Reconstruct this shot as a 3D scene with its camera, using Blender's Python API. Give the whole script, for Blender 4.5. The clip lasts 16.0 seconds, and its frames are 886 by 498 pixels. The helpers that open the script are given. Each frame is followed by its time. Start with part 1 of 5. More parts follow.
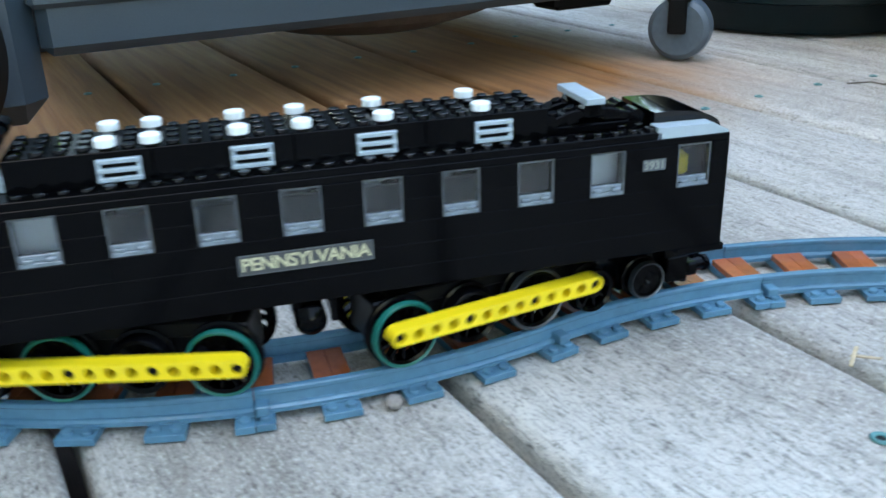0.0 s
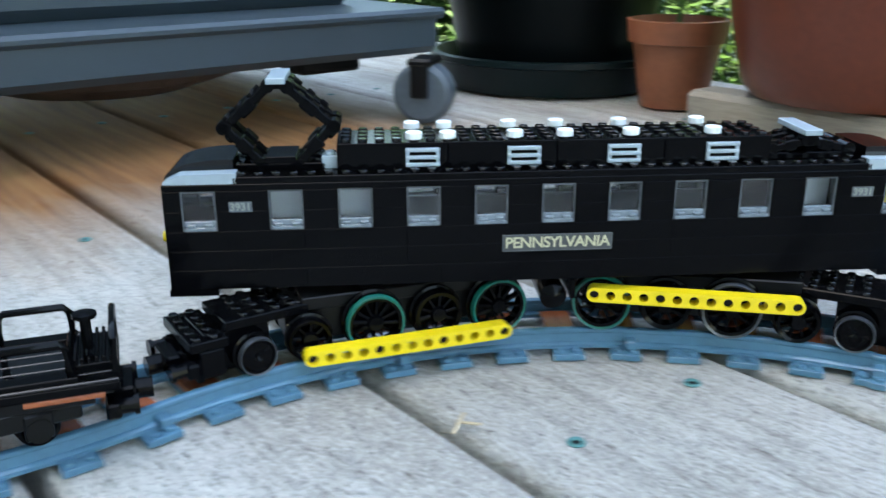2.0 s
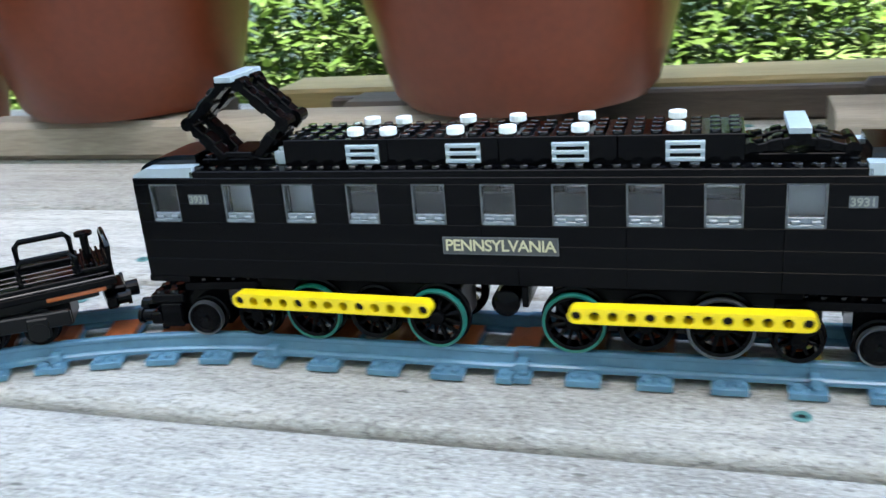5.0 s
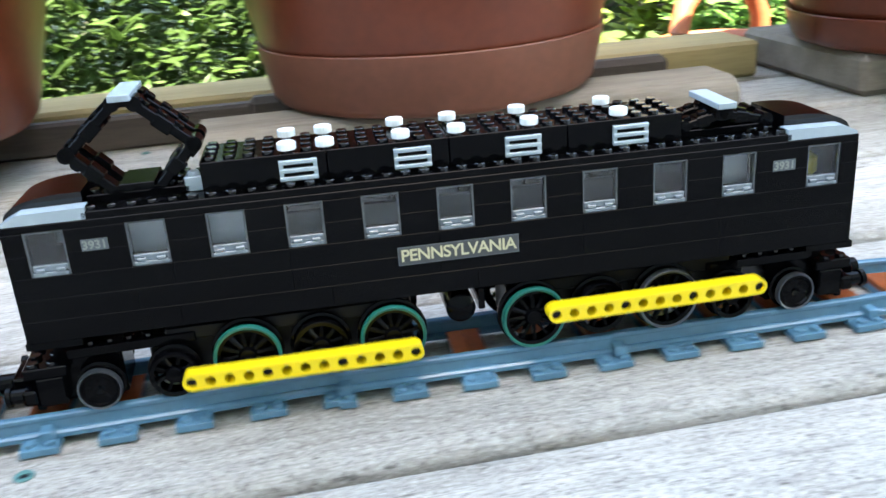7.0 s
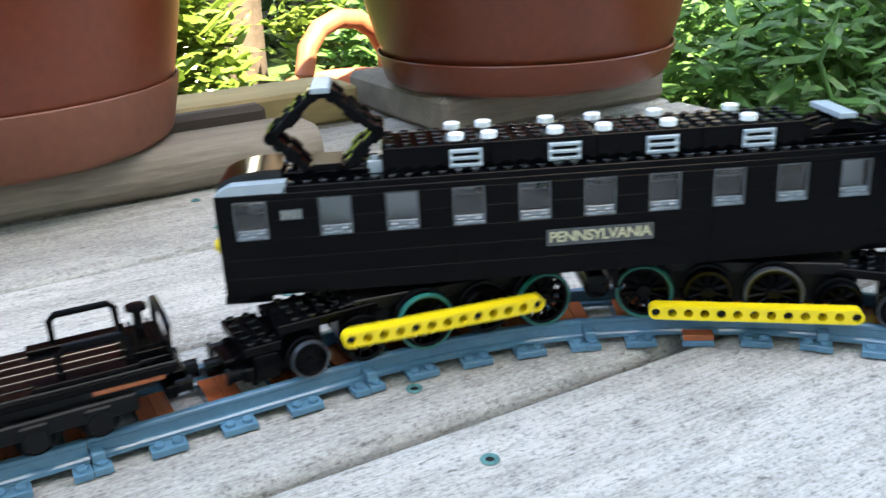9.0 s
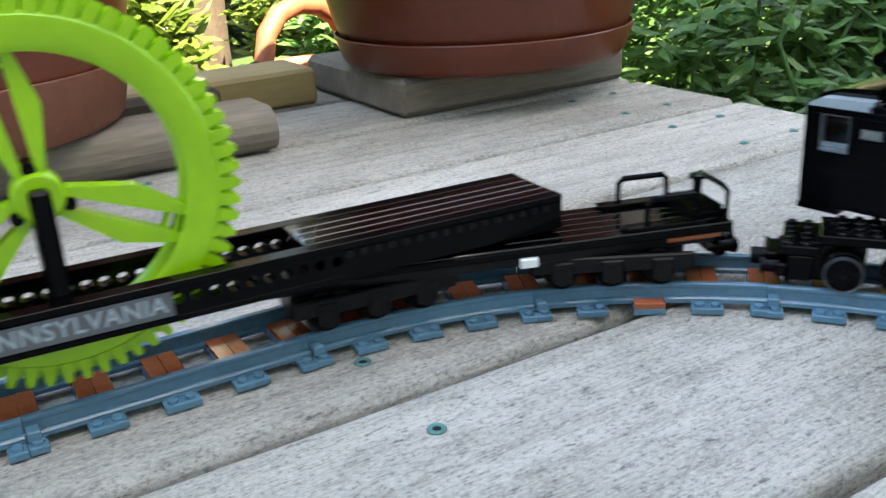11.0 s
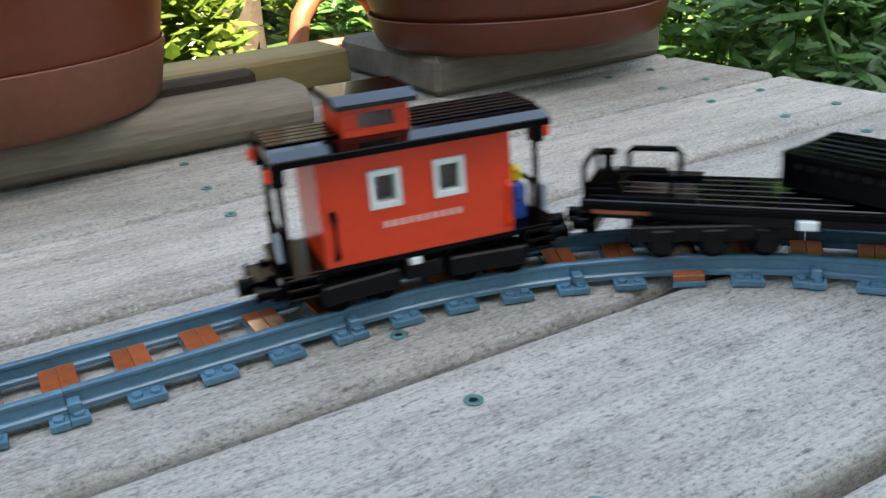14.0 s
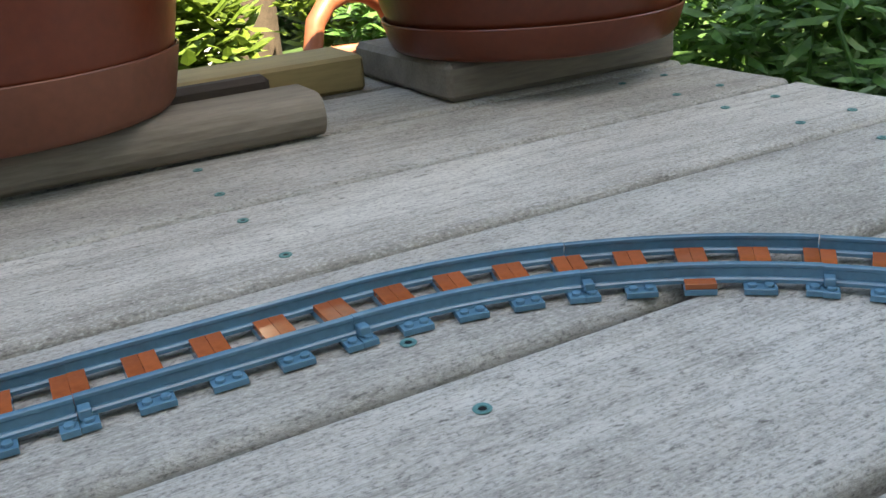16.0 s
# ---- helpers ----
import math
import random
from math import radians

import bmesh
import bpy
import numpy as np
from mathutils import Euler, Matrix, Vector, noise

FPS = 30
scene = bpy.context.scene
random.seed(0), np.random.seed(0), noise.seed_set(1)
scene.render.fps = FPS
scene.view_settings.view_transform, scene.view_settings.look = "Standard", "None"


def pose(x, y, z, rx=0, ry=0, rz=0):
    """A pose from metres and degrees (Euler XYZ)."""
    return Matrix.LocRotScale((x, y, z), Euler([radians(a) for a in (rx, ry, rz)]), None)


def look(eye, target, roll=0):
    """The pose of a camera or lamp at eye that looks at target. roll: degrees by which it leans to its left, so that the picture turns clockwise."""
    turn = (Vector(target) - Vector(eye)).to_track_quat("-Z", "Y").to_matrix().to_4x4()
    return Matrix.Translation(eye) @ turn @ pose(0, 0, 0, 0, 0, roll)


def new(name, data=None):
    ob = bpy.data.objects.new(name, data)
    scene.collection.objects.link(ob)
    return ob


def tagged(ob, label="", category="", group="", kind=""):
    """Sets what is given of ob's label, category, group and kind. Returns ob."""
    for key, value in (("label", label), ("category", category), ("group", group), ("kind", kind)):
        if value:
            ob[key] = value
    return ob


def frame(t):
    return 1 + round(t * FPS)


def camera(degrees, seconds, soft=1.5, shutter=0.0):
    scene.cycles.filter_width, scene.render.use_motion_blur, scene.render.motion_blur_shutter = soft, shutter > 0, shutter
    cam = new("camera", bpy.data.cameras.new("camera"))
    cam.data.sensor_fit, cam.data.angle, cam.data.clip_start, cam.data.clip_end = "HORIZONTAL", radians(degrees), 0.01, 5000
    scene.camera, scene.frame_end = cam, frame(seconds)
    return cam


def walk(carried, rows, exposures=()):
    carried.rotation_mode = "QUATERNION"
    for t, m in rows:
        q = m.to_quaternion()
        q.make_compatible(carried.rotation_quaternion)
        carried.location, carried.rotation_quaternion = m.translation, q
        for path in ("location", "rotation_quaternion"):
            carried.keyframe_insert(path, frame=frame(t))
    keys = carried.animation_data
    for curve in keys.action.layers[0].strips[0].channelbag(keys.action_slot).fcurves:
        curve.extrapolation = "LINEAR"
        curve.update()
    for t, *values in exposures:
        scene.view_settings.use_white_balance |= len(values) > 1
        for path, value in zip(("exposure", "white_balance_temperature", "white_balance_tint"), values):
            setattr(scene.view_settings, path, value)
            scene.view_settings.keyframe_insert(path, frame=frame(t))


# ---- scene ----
cam = camera(51.97, 16.0, 1.5, 0.5)
walk(cam, [
    (0.0, pose(0.5665, 0.2135, 0.2050, 67.27, 1.63, 60.68)),
    (0.5, pose(0.5904, 0.2444, 0.2033, 68.38, 0.60, 62.28)),
    (1.0, pose(0.6036, 0.2564, 0.1936, 71.01, 1.90, 60.52)),
    (1.5, pose(0.6063, 0.2841, 0.2023, 70.78, 0.25, 56.37)),
    (2.0, pose(0.6178, 0.3118, 0.2066, 70.73, 0.19, 51.27)),
    (2.5, pose(0.6426, 0.3328, 0.2105, 69.71, -0.07, 41.17)),
    (3.0, pose(0.6635, 0.3272, 0.2132, 70.33, 1.06, 33.18)),
    (3.5, pose(0.7003, 0.3555, 0.2019, 71.18, 2.52, 29.97)),
    (6.0, pose(0.8430, 0.3693, 0.2042, 70.06, 3.93, 1.83)),
    (6.5, pose(0.8973, 0.3696, 0.1923, 70.80, 3.75, -5.53)),
    (7.0, pose(0.9279, 0.3820, 0.2078, 68.91, 3.86, -11.18)),
    (7.5, pose(0.9704, 0.3819, 0.2130, 68.88, 2.99, -17.93)),
    (8.0, pose(1.0037, 0.3742, 0.2126, 69.33, 3.22, -22.28)),
    (8.5, pose(1.0307, 0.3713, 0.2194, 69.85, 2.49, -27.78)),
    (11.0, pose(1.0527, 0.3671, 0.2047, 69.04, 3.12, -31.56)),
    (11.5, pose(1.0513, 0.3661, 0.2036, 68.75, 4.09, -30.73)),
    (12.0, pose(1.0534, 0.3664, 0.2019, 68.61, 3.63, -30.02)),
    (12.5, pose(1.0524, 0.3664, 0.2000, 68.63, 3.23, -29.74)),
    (13.0, pose(1.0514, 0.3664, 0.2000, 68.64, 3.61, -29.46)),
    (13.5, pose(1.0517, 0.3666, 0.1988, 68.44, 4.07, -29.48)),
    (14.0, pose(1.0527, 0.3678, 0.1978, 68.24, 4.30, -29.62)),
    (14.5, pose(1.0536, 0.3675, 0.1976, 68.26, 4.38, -29.50)),
    (15.0, pose(1.0546, 0.3674, 0.1977, 68.48, 4.37, -28.77)),
    (15.5, pose(1.0552, 0.3678, 0.1978, 68.53, 4.94, -28.88)),
    (16.0, pose(1.0555, 0.3677, 0.1984, 68.63, 4.52, -28.67)),
], exposures=[(0.0, 3.3, 7500, 3), (3.5, 3.5, 7700, 4), (7.0, 3.8, 8000, 6), (8.5, 3.6, 8100, 7), (11.0, 3.12, 8300, 7), (13.0, 2.95, 8350, 7), (16.0, 2.53, 8450, 7)])

U = 0.008  # one stud

# ---------------------------------------------------------------- world and light
world = bpy.data.worlds.new("sky")
scene.world = world
world.use_nodes = True
wn = world.node_tree.nodes
sky = wn.new("ShaderNodeTexSky")
sky.sky_type = "NISHITA"
sky.sun_disc = False
SUN_EL, SUN_AZ = 58.0, 170.0   # the sun stands over the shade wall, behind the camera
sky.sun_elevation = radians(SUN_EL)
sky.sun_rotation = radians(SUN_AZ)
world.node_tree.links.new(sky.outputs[0], wn["Background"].inputs[0])
wn["Background"].inputs[1].default_value = 0.15
sun_data = bpy.data.lights.new("sun", "SUN")
sun_data.energy, sun_data.angle, sun_data.color = 5.0, radians(0.6), (1.0, 0.93, 0.82)
sun = new("sun", sun_data)
az = radians(SUN_AZ)
sun_from = Vector((math.sin(az) * math.cos(radians(SUN_EL)), math.cos(az) * math.cos(radians(SUN_EL)), math.sin(radians(SUN_EL))))
sun.matrix_world = look(sun_from * 20, (0, 0, 0))


# ---------------------------------------------------------------- materials
def material(name, color, rough=0.5, metal=0.0, var=0.15, scale=60.0, bump=0.0, spec=0.5, coat=0.0, second=None, stretch=(1, 1, 1), per="none", fine=None):
    """Principled surface with variation at two scales; per: 'object' or 'island' varies it from piece to piece."""
    m = bpy.data.materials.new(name)
    m.use_nodes = True
    nt = m.node_tree
    N, L = nt.nodes, nt.links
    b = N["Principled BSDF"]
    b.inputs["Roughness"].default_value = rough
    b.inputs["Metallic"].default_value = metal
    b.inputs["Specular IOR Level"].default_value = spec
    b.inputs["Coat Weight"].default_value = coat
    tc = N.new("ShaderNodeTexCoord")
    mp = N.new("ShaderNodeMapping")
    mp.inputs["Scale"].default_value = stretch
    L.new(tc.outputs["Object"], mp.inputs[0])
    n1 = N.new("ShaderNodeTexNoise")
    n1.inputs["Scale"].default_value = scale
    n1.inputs["Detail"].default_value = 6
    L.new(mp.outputs[0], n1.inputs["Vector"])
    n2 = N.new("ShaderNodeTexNoise")
    n2.inputs["Scale"].default_value = fine or scale * 9
    n2.inputs["Detail"].default_value = 4
    L.new(mp.outputs[0], n2.inputs["Vector"])
    mix = N.new("ShaderNodeMix")
    mix.data_type = "RGBA"
    c2 = second or tuple(min(1, c * (1 - 2 * var)) for c in color)
    mix.inputs[6].default_value = (*color, 1)
    mix.inputs[7].default_value = (*c2, 1)
    ramp = N.new("ShaderNodeMapRange")
    ramp.inputs[1].default_value, ramp.inputs[2].default_value = 0.38, 0.64
    add = N.new("ShaderNodeMath")
    add.operation = "MULTIPLY_ADD"
    add.inputs[1].default_value = 0.4
    L.new(n2.outputs[0], add.inputs[0])
    mul = N.new("ShaderNodeMath")
    mul.operation = "MULTIPLY"
    mul.inputs[1].default_value = 0.6
    L.new(n1.outputs[0], mul.inputs[0])
    L.new(mul.outputs[0], add.inputs[2])
    L.new(add.outputs[0], ramp.inputs[0])
    L.new(ramp.outputs[0], mix.inputs[0])
    out = mix.outputs[2]
    if per != "none":
        hs = N.new("ShaderNodeHueSaturation")
        mr = N.new("ShaderNodeMapRange")
        mr.inputs[3].default_value, mr.inputs[4].default_value = 1 - 1.2 * var, 1 + 1.2 * var
        if per == "object":
            L.new(N.new("ShaderNodeObjectInfo").outputs["Random"], mr.inputs[0])
        else:
            L.new(N.new("ShaderNodeNewGeometry").outputs["Random Per Island"], mr.inputs[0])
        L.new(mr.outputs[0], hs.inputs["Value"])
        L.new(out, hs.inputs["Color"])
        out = hs.outputs[0]
    L.new(out, b.inputs["Base Color"])
    rr = N.new("ShaderNodeMapRange")
    rr.inputs[3].default_value, rr.inputs[4].default_value = max(0.02, rough * 0.85), min(1, rough * 1.2)
    L.new(n1.outputs[0], rr.inputs[0])
    L.new(rr.outputs[0], b.inputs["Roughness"])
    if bump:
        bp = N.new("ShaderNodeBump")
        bp.inputs["Strength"].default_value = bump
        bp.inputs["Distance"].default_value = 0.001
        L.new(n2.outputs[0], bp.inputs["Height"])
        L.new(bp.outputs[0], b.inputs["Normal"])
    return m


BLACK = material("black plastic", (0.002, 0.002, 0.0025), 0.13, var=0.12, scale=25, spec=0.08)
BLACK_GLOSS = material("glossy black plastic", (0.002, 0.002, 0.0025), 0.06, var=0.12, scale=25, spec=0.5)
BLACK_DULL = material("dusty black plastic", (0.0028, 0.0028, 0.0032), 0.38, var=0.2, scale=30, spec=0.2)
RUBBER_AND_HOLE = material("black rubber and hole shade", (0.005, 0.005, 0.005), 0.5, var=0.2, scale=60, spec=0.2)
RIM_GREY = material("highlight grey", (0.085, 0.09, 0.10), 0.35, 0.7, var=0.1, scale=80)
YELLOW = material("yellow plastic", (0.86, 0.62, 0.02), 0.22, var=0.05, scale=30)
GREEN_BAND = material("green rubber band", (0.0, 0.115, 0.088), 0.4, var=0.1)
LIME = material("lime plastic", (0.30, 0.58, 0.012), 0.25, var=0.06, scale=20)
RED = material("red plastic", (0.84, 0.05, 0.010), 0.22, var=0.05, scale=30)
WHITE = material("white plastic", (0.82, 0.83, 0.82), 0.25, var=0.04, scale=30)
LGREY = material("light grey plastic", (0.34, 0.40, 0.44), 0.22, var=0.06, scale=30)
BGREY = material("bluish grey plastic", (0.08, 0.188, 0.27), 0.2, var=0.1, scale=30, per="object")
BROWN = material("reddish brown plastic", (0.33, 0.085, 0.03), 0.13, var=0.12, scale=40, per="object")
BLUE = material("blue plastic", (0.02, 0.1, 0.5), 0.25, var=0.05)
STICKER_GOLD = material("gold print", (0.55, 0.50, 0.32), 0.4, var=0.05)
STICKER_DIM = material("worn pale print", (0.26, 0.27, 0.24), 0.4, var=0.1)
STICKER_DARK = material("dark sticker", (0.05, 0.052, 0.055), 0.35, var=0.1)
STICKER_GREY = material("grey sticker", (0.09, 0.1, 0.11), 0.35, var=0.1)
STICKER_PINK = material("pink print", (0.85, 0.45, 0.42), 0.4, var=0.05)
TERRA = material("terracotta plastic", (0.155, 0.030, 0.012), 0.33, var=0.14, scale=5, bump=0.15, fine=120)
TERRA_PALE = material("dusty terracotta", (0.19, 0.058, 0.032), 0.5, var=0.14, scale=6, bump=0.15, fine=120)
TERRA_CLAY = material("orange clay", (0.33, 0.105, 0.05), 0.45, var=0.14, scale=14, bump=0.2)
POT_BLACK = material("dark pot plastic", (0.002, 0.0035, 0.004), 0.35, var=0.2, scale=10, spec=0.1)
POT_RIM = material("dark teal pot plastic", (0.004, 0.011, 0.013), 0.35, var=0.2, scale=10, spec=0.2)
SOIL = material("potting soil", (0.035, 0.024, 0.016), 0.95, var=0.3, scale=50, bump=0.8)
CART = material("charcoal cart plastic", (0.034, 0.05, 0.063), 0.42, var=0.1, scale=8, bump=0.12, fine=600)
CASTOR = material("grey castor plastic", (0.075, 0.095, 0.115), 0.45, var=0.12, scale=20)
OLDWOOD = material("grey weathered block", (0.27, 0.225, 0.18), 0.85, var=0.2, scale=18, stretch=(0.25, 2.0, 2.0), bump=0.6, second=(0.17, 0.135, 0.105), per="object")
DARKWOOD = material("dark brown wood", (0.085, 0.062, 0.05), 0.8, var=0.2, scale=18, stretch=(0.25, 2.0, 2.0), bump=0.6)
PALEWOOD = material("pale yellow timber", (0.4, 0.29, 0.13), 0.75, var=0.16, scale=14, stretch=(0.2, 2.0, 2.0), bump=0.5)
SCREW = material("green deck screw", (0.09, 0.24, 0.23), 0.4, 0.4, var=0.15)
LAWN = material("lawn", (0.05, 0.1, 0.022), 0.8, var=0.3, scale=5, second=(0.022, 0.05, 0.012), bump=0.6, fine=90)
SHADE_WALL = material("pale shade wall", (0.55, 0.54, 0.5), 0.7, var=0.06, scale=4)
FENCE = material("grey fence board", (0.2, 0.185, 0.17), 0.85, var=0.2, scale=9, stretch=(2, 2, 0.2), per="object")
PEBBLE = material("pebble", (0.28, 0.24, 0.22), 0.6, var=0.15)
CHIP = material("pale wood chip", (0.52, 0.4, 0.25), 0.7, var=0.15, scale=200)
BARK = material("bark", (0.1, 0.075, 0.055), 0.9, var=0.25, scale=20, bump=0.8)


def leaf_material(name, a, b):
    m = material(name, a, 0.45, var=0.25, scale=9, second=b, per="island")
    bs = m.node_tree.nodes["Principled BSDF"]
    nt = m.node_tree
    tr = nt.nodes.new("ShaderNodeBsdfTranslucent")
    src = bs.inputs["Base Color"].links[0].from_socket
    nt.links.new(src, tr.inputs[0])
    mx = nt.nodes.new("ShaderNodeMixShader")
    mx.inputs[0].default_value = 0.35
    nt.links.new(bs.outputs[0], mx.inputs[1])
    nt.links.new(tr.outputs[0], mx.inputs[2])
    nt.links.new(mx.outputs[0], nt.nodes["Material Output"].inputs[0])
    return m


# LEAF_LIT has sunlight put into its colour: lighter and yellower than the other greens
LEAF_LIT = leaf_material("sunlit yellow green leaf", (0.15, 0.22, 0.036), (0.07, 0.125, 0.02))
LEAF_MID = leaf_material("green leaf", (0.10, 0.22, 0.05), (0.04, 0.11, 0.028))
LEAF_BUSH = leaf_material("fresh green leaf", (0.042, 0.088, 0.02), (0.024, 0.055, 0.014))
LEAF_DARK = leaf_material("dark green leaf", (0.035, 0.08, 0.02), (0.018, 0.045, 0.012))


def glass_material(name, tint, gloss):
    m = bpy.data.materials.new(name)
    m.use_nodes = True
    nt = m.node_tree
    nt.nodes.remove(nt.nodes["Principled BSDF"])
    t = nt.nodes.new("ShaderNodeBsdfTransparent")
    t.inputs[0].default_value = (*tint, 1)
    g = nt.nodes.new("ShaderNodeBsdfGlossy")
    g.inputs["Roughness"].default_value = 0.06
    f = nt.nodes.new("ShaderNodeFresnel")
    f.inputs[0].default_value = 1.5
    ad = nt.nodes.new("ShaderNodeMath")
    ad.inputs[1].default_value = gloss
    nt.links.new(f.outputs[0], ad.inputs[0])
    mx = nt.nodes.new("ShaderNodeMixShader")
    nt.links.new(ad.outputs[0], mx.inputs[0])
    nt.links.new(t.outputs[0], mx.inputs[1])
    nt.links.new(g.outputs[0], mx.inputs[2])
    nt.links.new(mx.outputs[0], nt.nodes["Material Output"].inputs[0])
    return m


GLASS = glass_material("clear plastic pane", (0.80, 0.82, 0.84), 0.015)
FRAME = material("clear plastic edge", (0.12, 0.13, 0.14), 0.15, var=0.2, scale=300)
CLEAR = material("clear plastic sill", (0.20, 0.235, 0.265), 0.12, var=0.2, scale=300)


def deck_material():
    """Weathered grey boards, speckled and grained along x, browner towards the cart's end."""
    m = bpy.data.materials.new("weathered deck board")
    m.use_nodes = True
    nt = m.node_tree
    N, L = nt.nodes, nt.links
    b = N["Principled BSDF"]
    geo = N.new("ShaderNodeNewGeometry")
    oi = N.new("ShaderNodeObjectInfo")
    off = N.new("ShaderNodeVectorMath")
    off.operation = "MULTIPLY_ADD"
    off.inputs[1].default_value = (7.3, 3.1, 5.7)
    L.new(oi.outputs["Random"], off.inputs[0])
    L.new(geo.outputs["Position"], off.inputs[2])

    def noise_at(scale, stretch, detail=8, rough=0.6):
        mp = N.new("ShaderNodeMapping")
        mp.inputs["Scale"].default_value = stretch
        L.new(off.outputs[0], mp.inputs[0])
        n = N.new("ShaderNodeTexNoise")
        n.inputs["Scale"].default_value, n.inputs["Detail"].default_value, n.inputs["Roughness"].default_value = scale, detail, rough
        L.new(mp.outputs[0], n.inputs["Vector"])
        return n.outputs[0]

    def mixed(fac, a, c):
        x = N.new("ShaderNodeMix")
        x.data_type = "RGBA"
        if isinstance(fac, float):
            x.inputs[0].default_value = fac
        else:
            L.new(fac, x.inputs[0])
        for sock, v in ((x.inputs[6], a), (x.inputs[7], c)):
            if isinstance(v, tuple):
                sock.default_value = (*v, 1)
            else:
                L.new(v, sock)
        return x.outputs[2]

    def ranged(v, lo, hi, to0=0.0, to1=1.0):
        r = N.new("ShaderNodeMapRange")
        r.inputs[1].default_value, r.inputs[2].default_value, r.inputs[3].default_value, r.inputs[4].default_value = lo, hi, to0, to1
        L.new(v, r.inputs[0])
        return r.outputs[0]

    blotch = noise_at(7.0, (0.5, 1.2, 1), 6)
    grain = noise_at(26.0, (0.12, 3.2, 1), 10, 0.7)
    speck = noise_at(520.0, (0.6, 1, 1), 4, 0.75)
    patch = noise_at(75.0, (0.55, 1.1, 1), 5, 0.65)
    pit = noise_at(300.0, (0.28, 1, 1), 3, 0.6)
    fibre = noise_at(900.0, (0.08, 1, 1), 3, 0.6)
    c = mixed(ranged(blotch, 0.36, 0.64), (0.57, 0.535, 0.48), (0.37, 0.335, 0.295))
    c = mixed(ranged(grain, 0.48, 0.7, 0, 0.55), c, (0.18, 0.16, 0.135))
    c = mixed(ranged(patch, 0.5, 0.74, 0, 0.4), c, (0.17, 0.15, 0.13))
    c = mixed(ranged(patch, 0.42, 0.28, 0, 0.4), c, (0.55, 0.53, 0.49))
    c = mixed(ranged(speck, 0.53, 0.66, 0, 0.66), c, (0.1, 0.09, 0.08))
    c = mixed(ranged(pit, 0.61, 0.71, 0, 0.7), c, (0.07, 0.06, 0.05))
    c = mixed(ranged(speck, 0.47, 0.35, 0, 0.6), c, (0.64, 0.61, 0.55))
    c = mixed(ranged(fibre, 0.52, 0.66, 0, 0.4), c, (0.15, 0.135, 0.115))
    sep = N.new("ShaderNodeSeparateXYZ")
    L.new(geo.outputs["Position"], sep.inputs[0])
    wob = N.new("ShaderNodeMath")
    wob.operation = "MULTIPLY_ADD"
    wob.inputs[1].default_value = 0.35
    L.new(blotch, wob.inputs[0])
    L.new(sep.outputs[0], wob.inputs[2])
    brown = mixed(ranged(grain, 0.4, 0.66), (0.31, 0.135, 0.045), (0.17, 0.066, 0.022))
    brown_end = N.new("ShaderNodeMath")
    brown_end.operation = "MULTIPLY"
    L.new(ranged(wob.outputs[0], 0.22, 0.02), brown_end.inputs[0])
    L.new(ranged(sep.outputs[1], 1.02, 0.85), brown_end.inputs[1])
    c = mixed(brown_end.outputs[0], c, brown)
    hs = N.new("ShaderNodeHueSaturation")
    L.new(ranged(oi.outputs["Random"], 0, 1, 0.88, 1.1), hs.inputs["Value"])
    L.new(c, hs.inputs["Color"])
    L.new(hs.outputs[0], b.inputs["Base Color"])
    b.inputs["Roughness"].default_value = 0.82
    b.inputs["Specular IOR Level"].default_value = 0.3
    s1 = N.new("ShaderNodeMath")
    s1.operation = "ADD"
    L.new(speck, s1.inputs[0])
    L.new(grain, s1.inputs[1])
    bp = N.new("ShaderNodeBump")
    bp.inputs["Strength"].default_value, bp.inputs["Distance"].default_value = 0.9, 0.0022
    L.new(s1.outputs[0], bp.inputs["Height"])
    L.new(bp.outputs[0], b.inputs["Normal"])
    return m


DECK = deck_material()


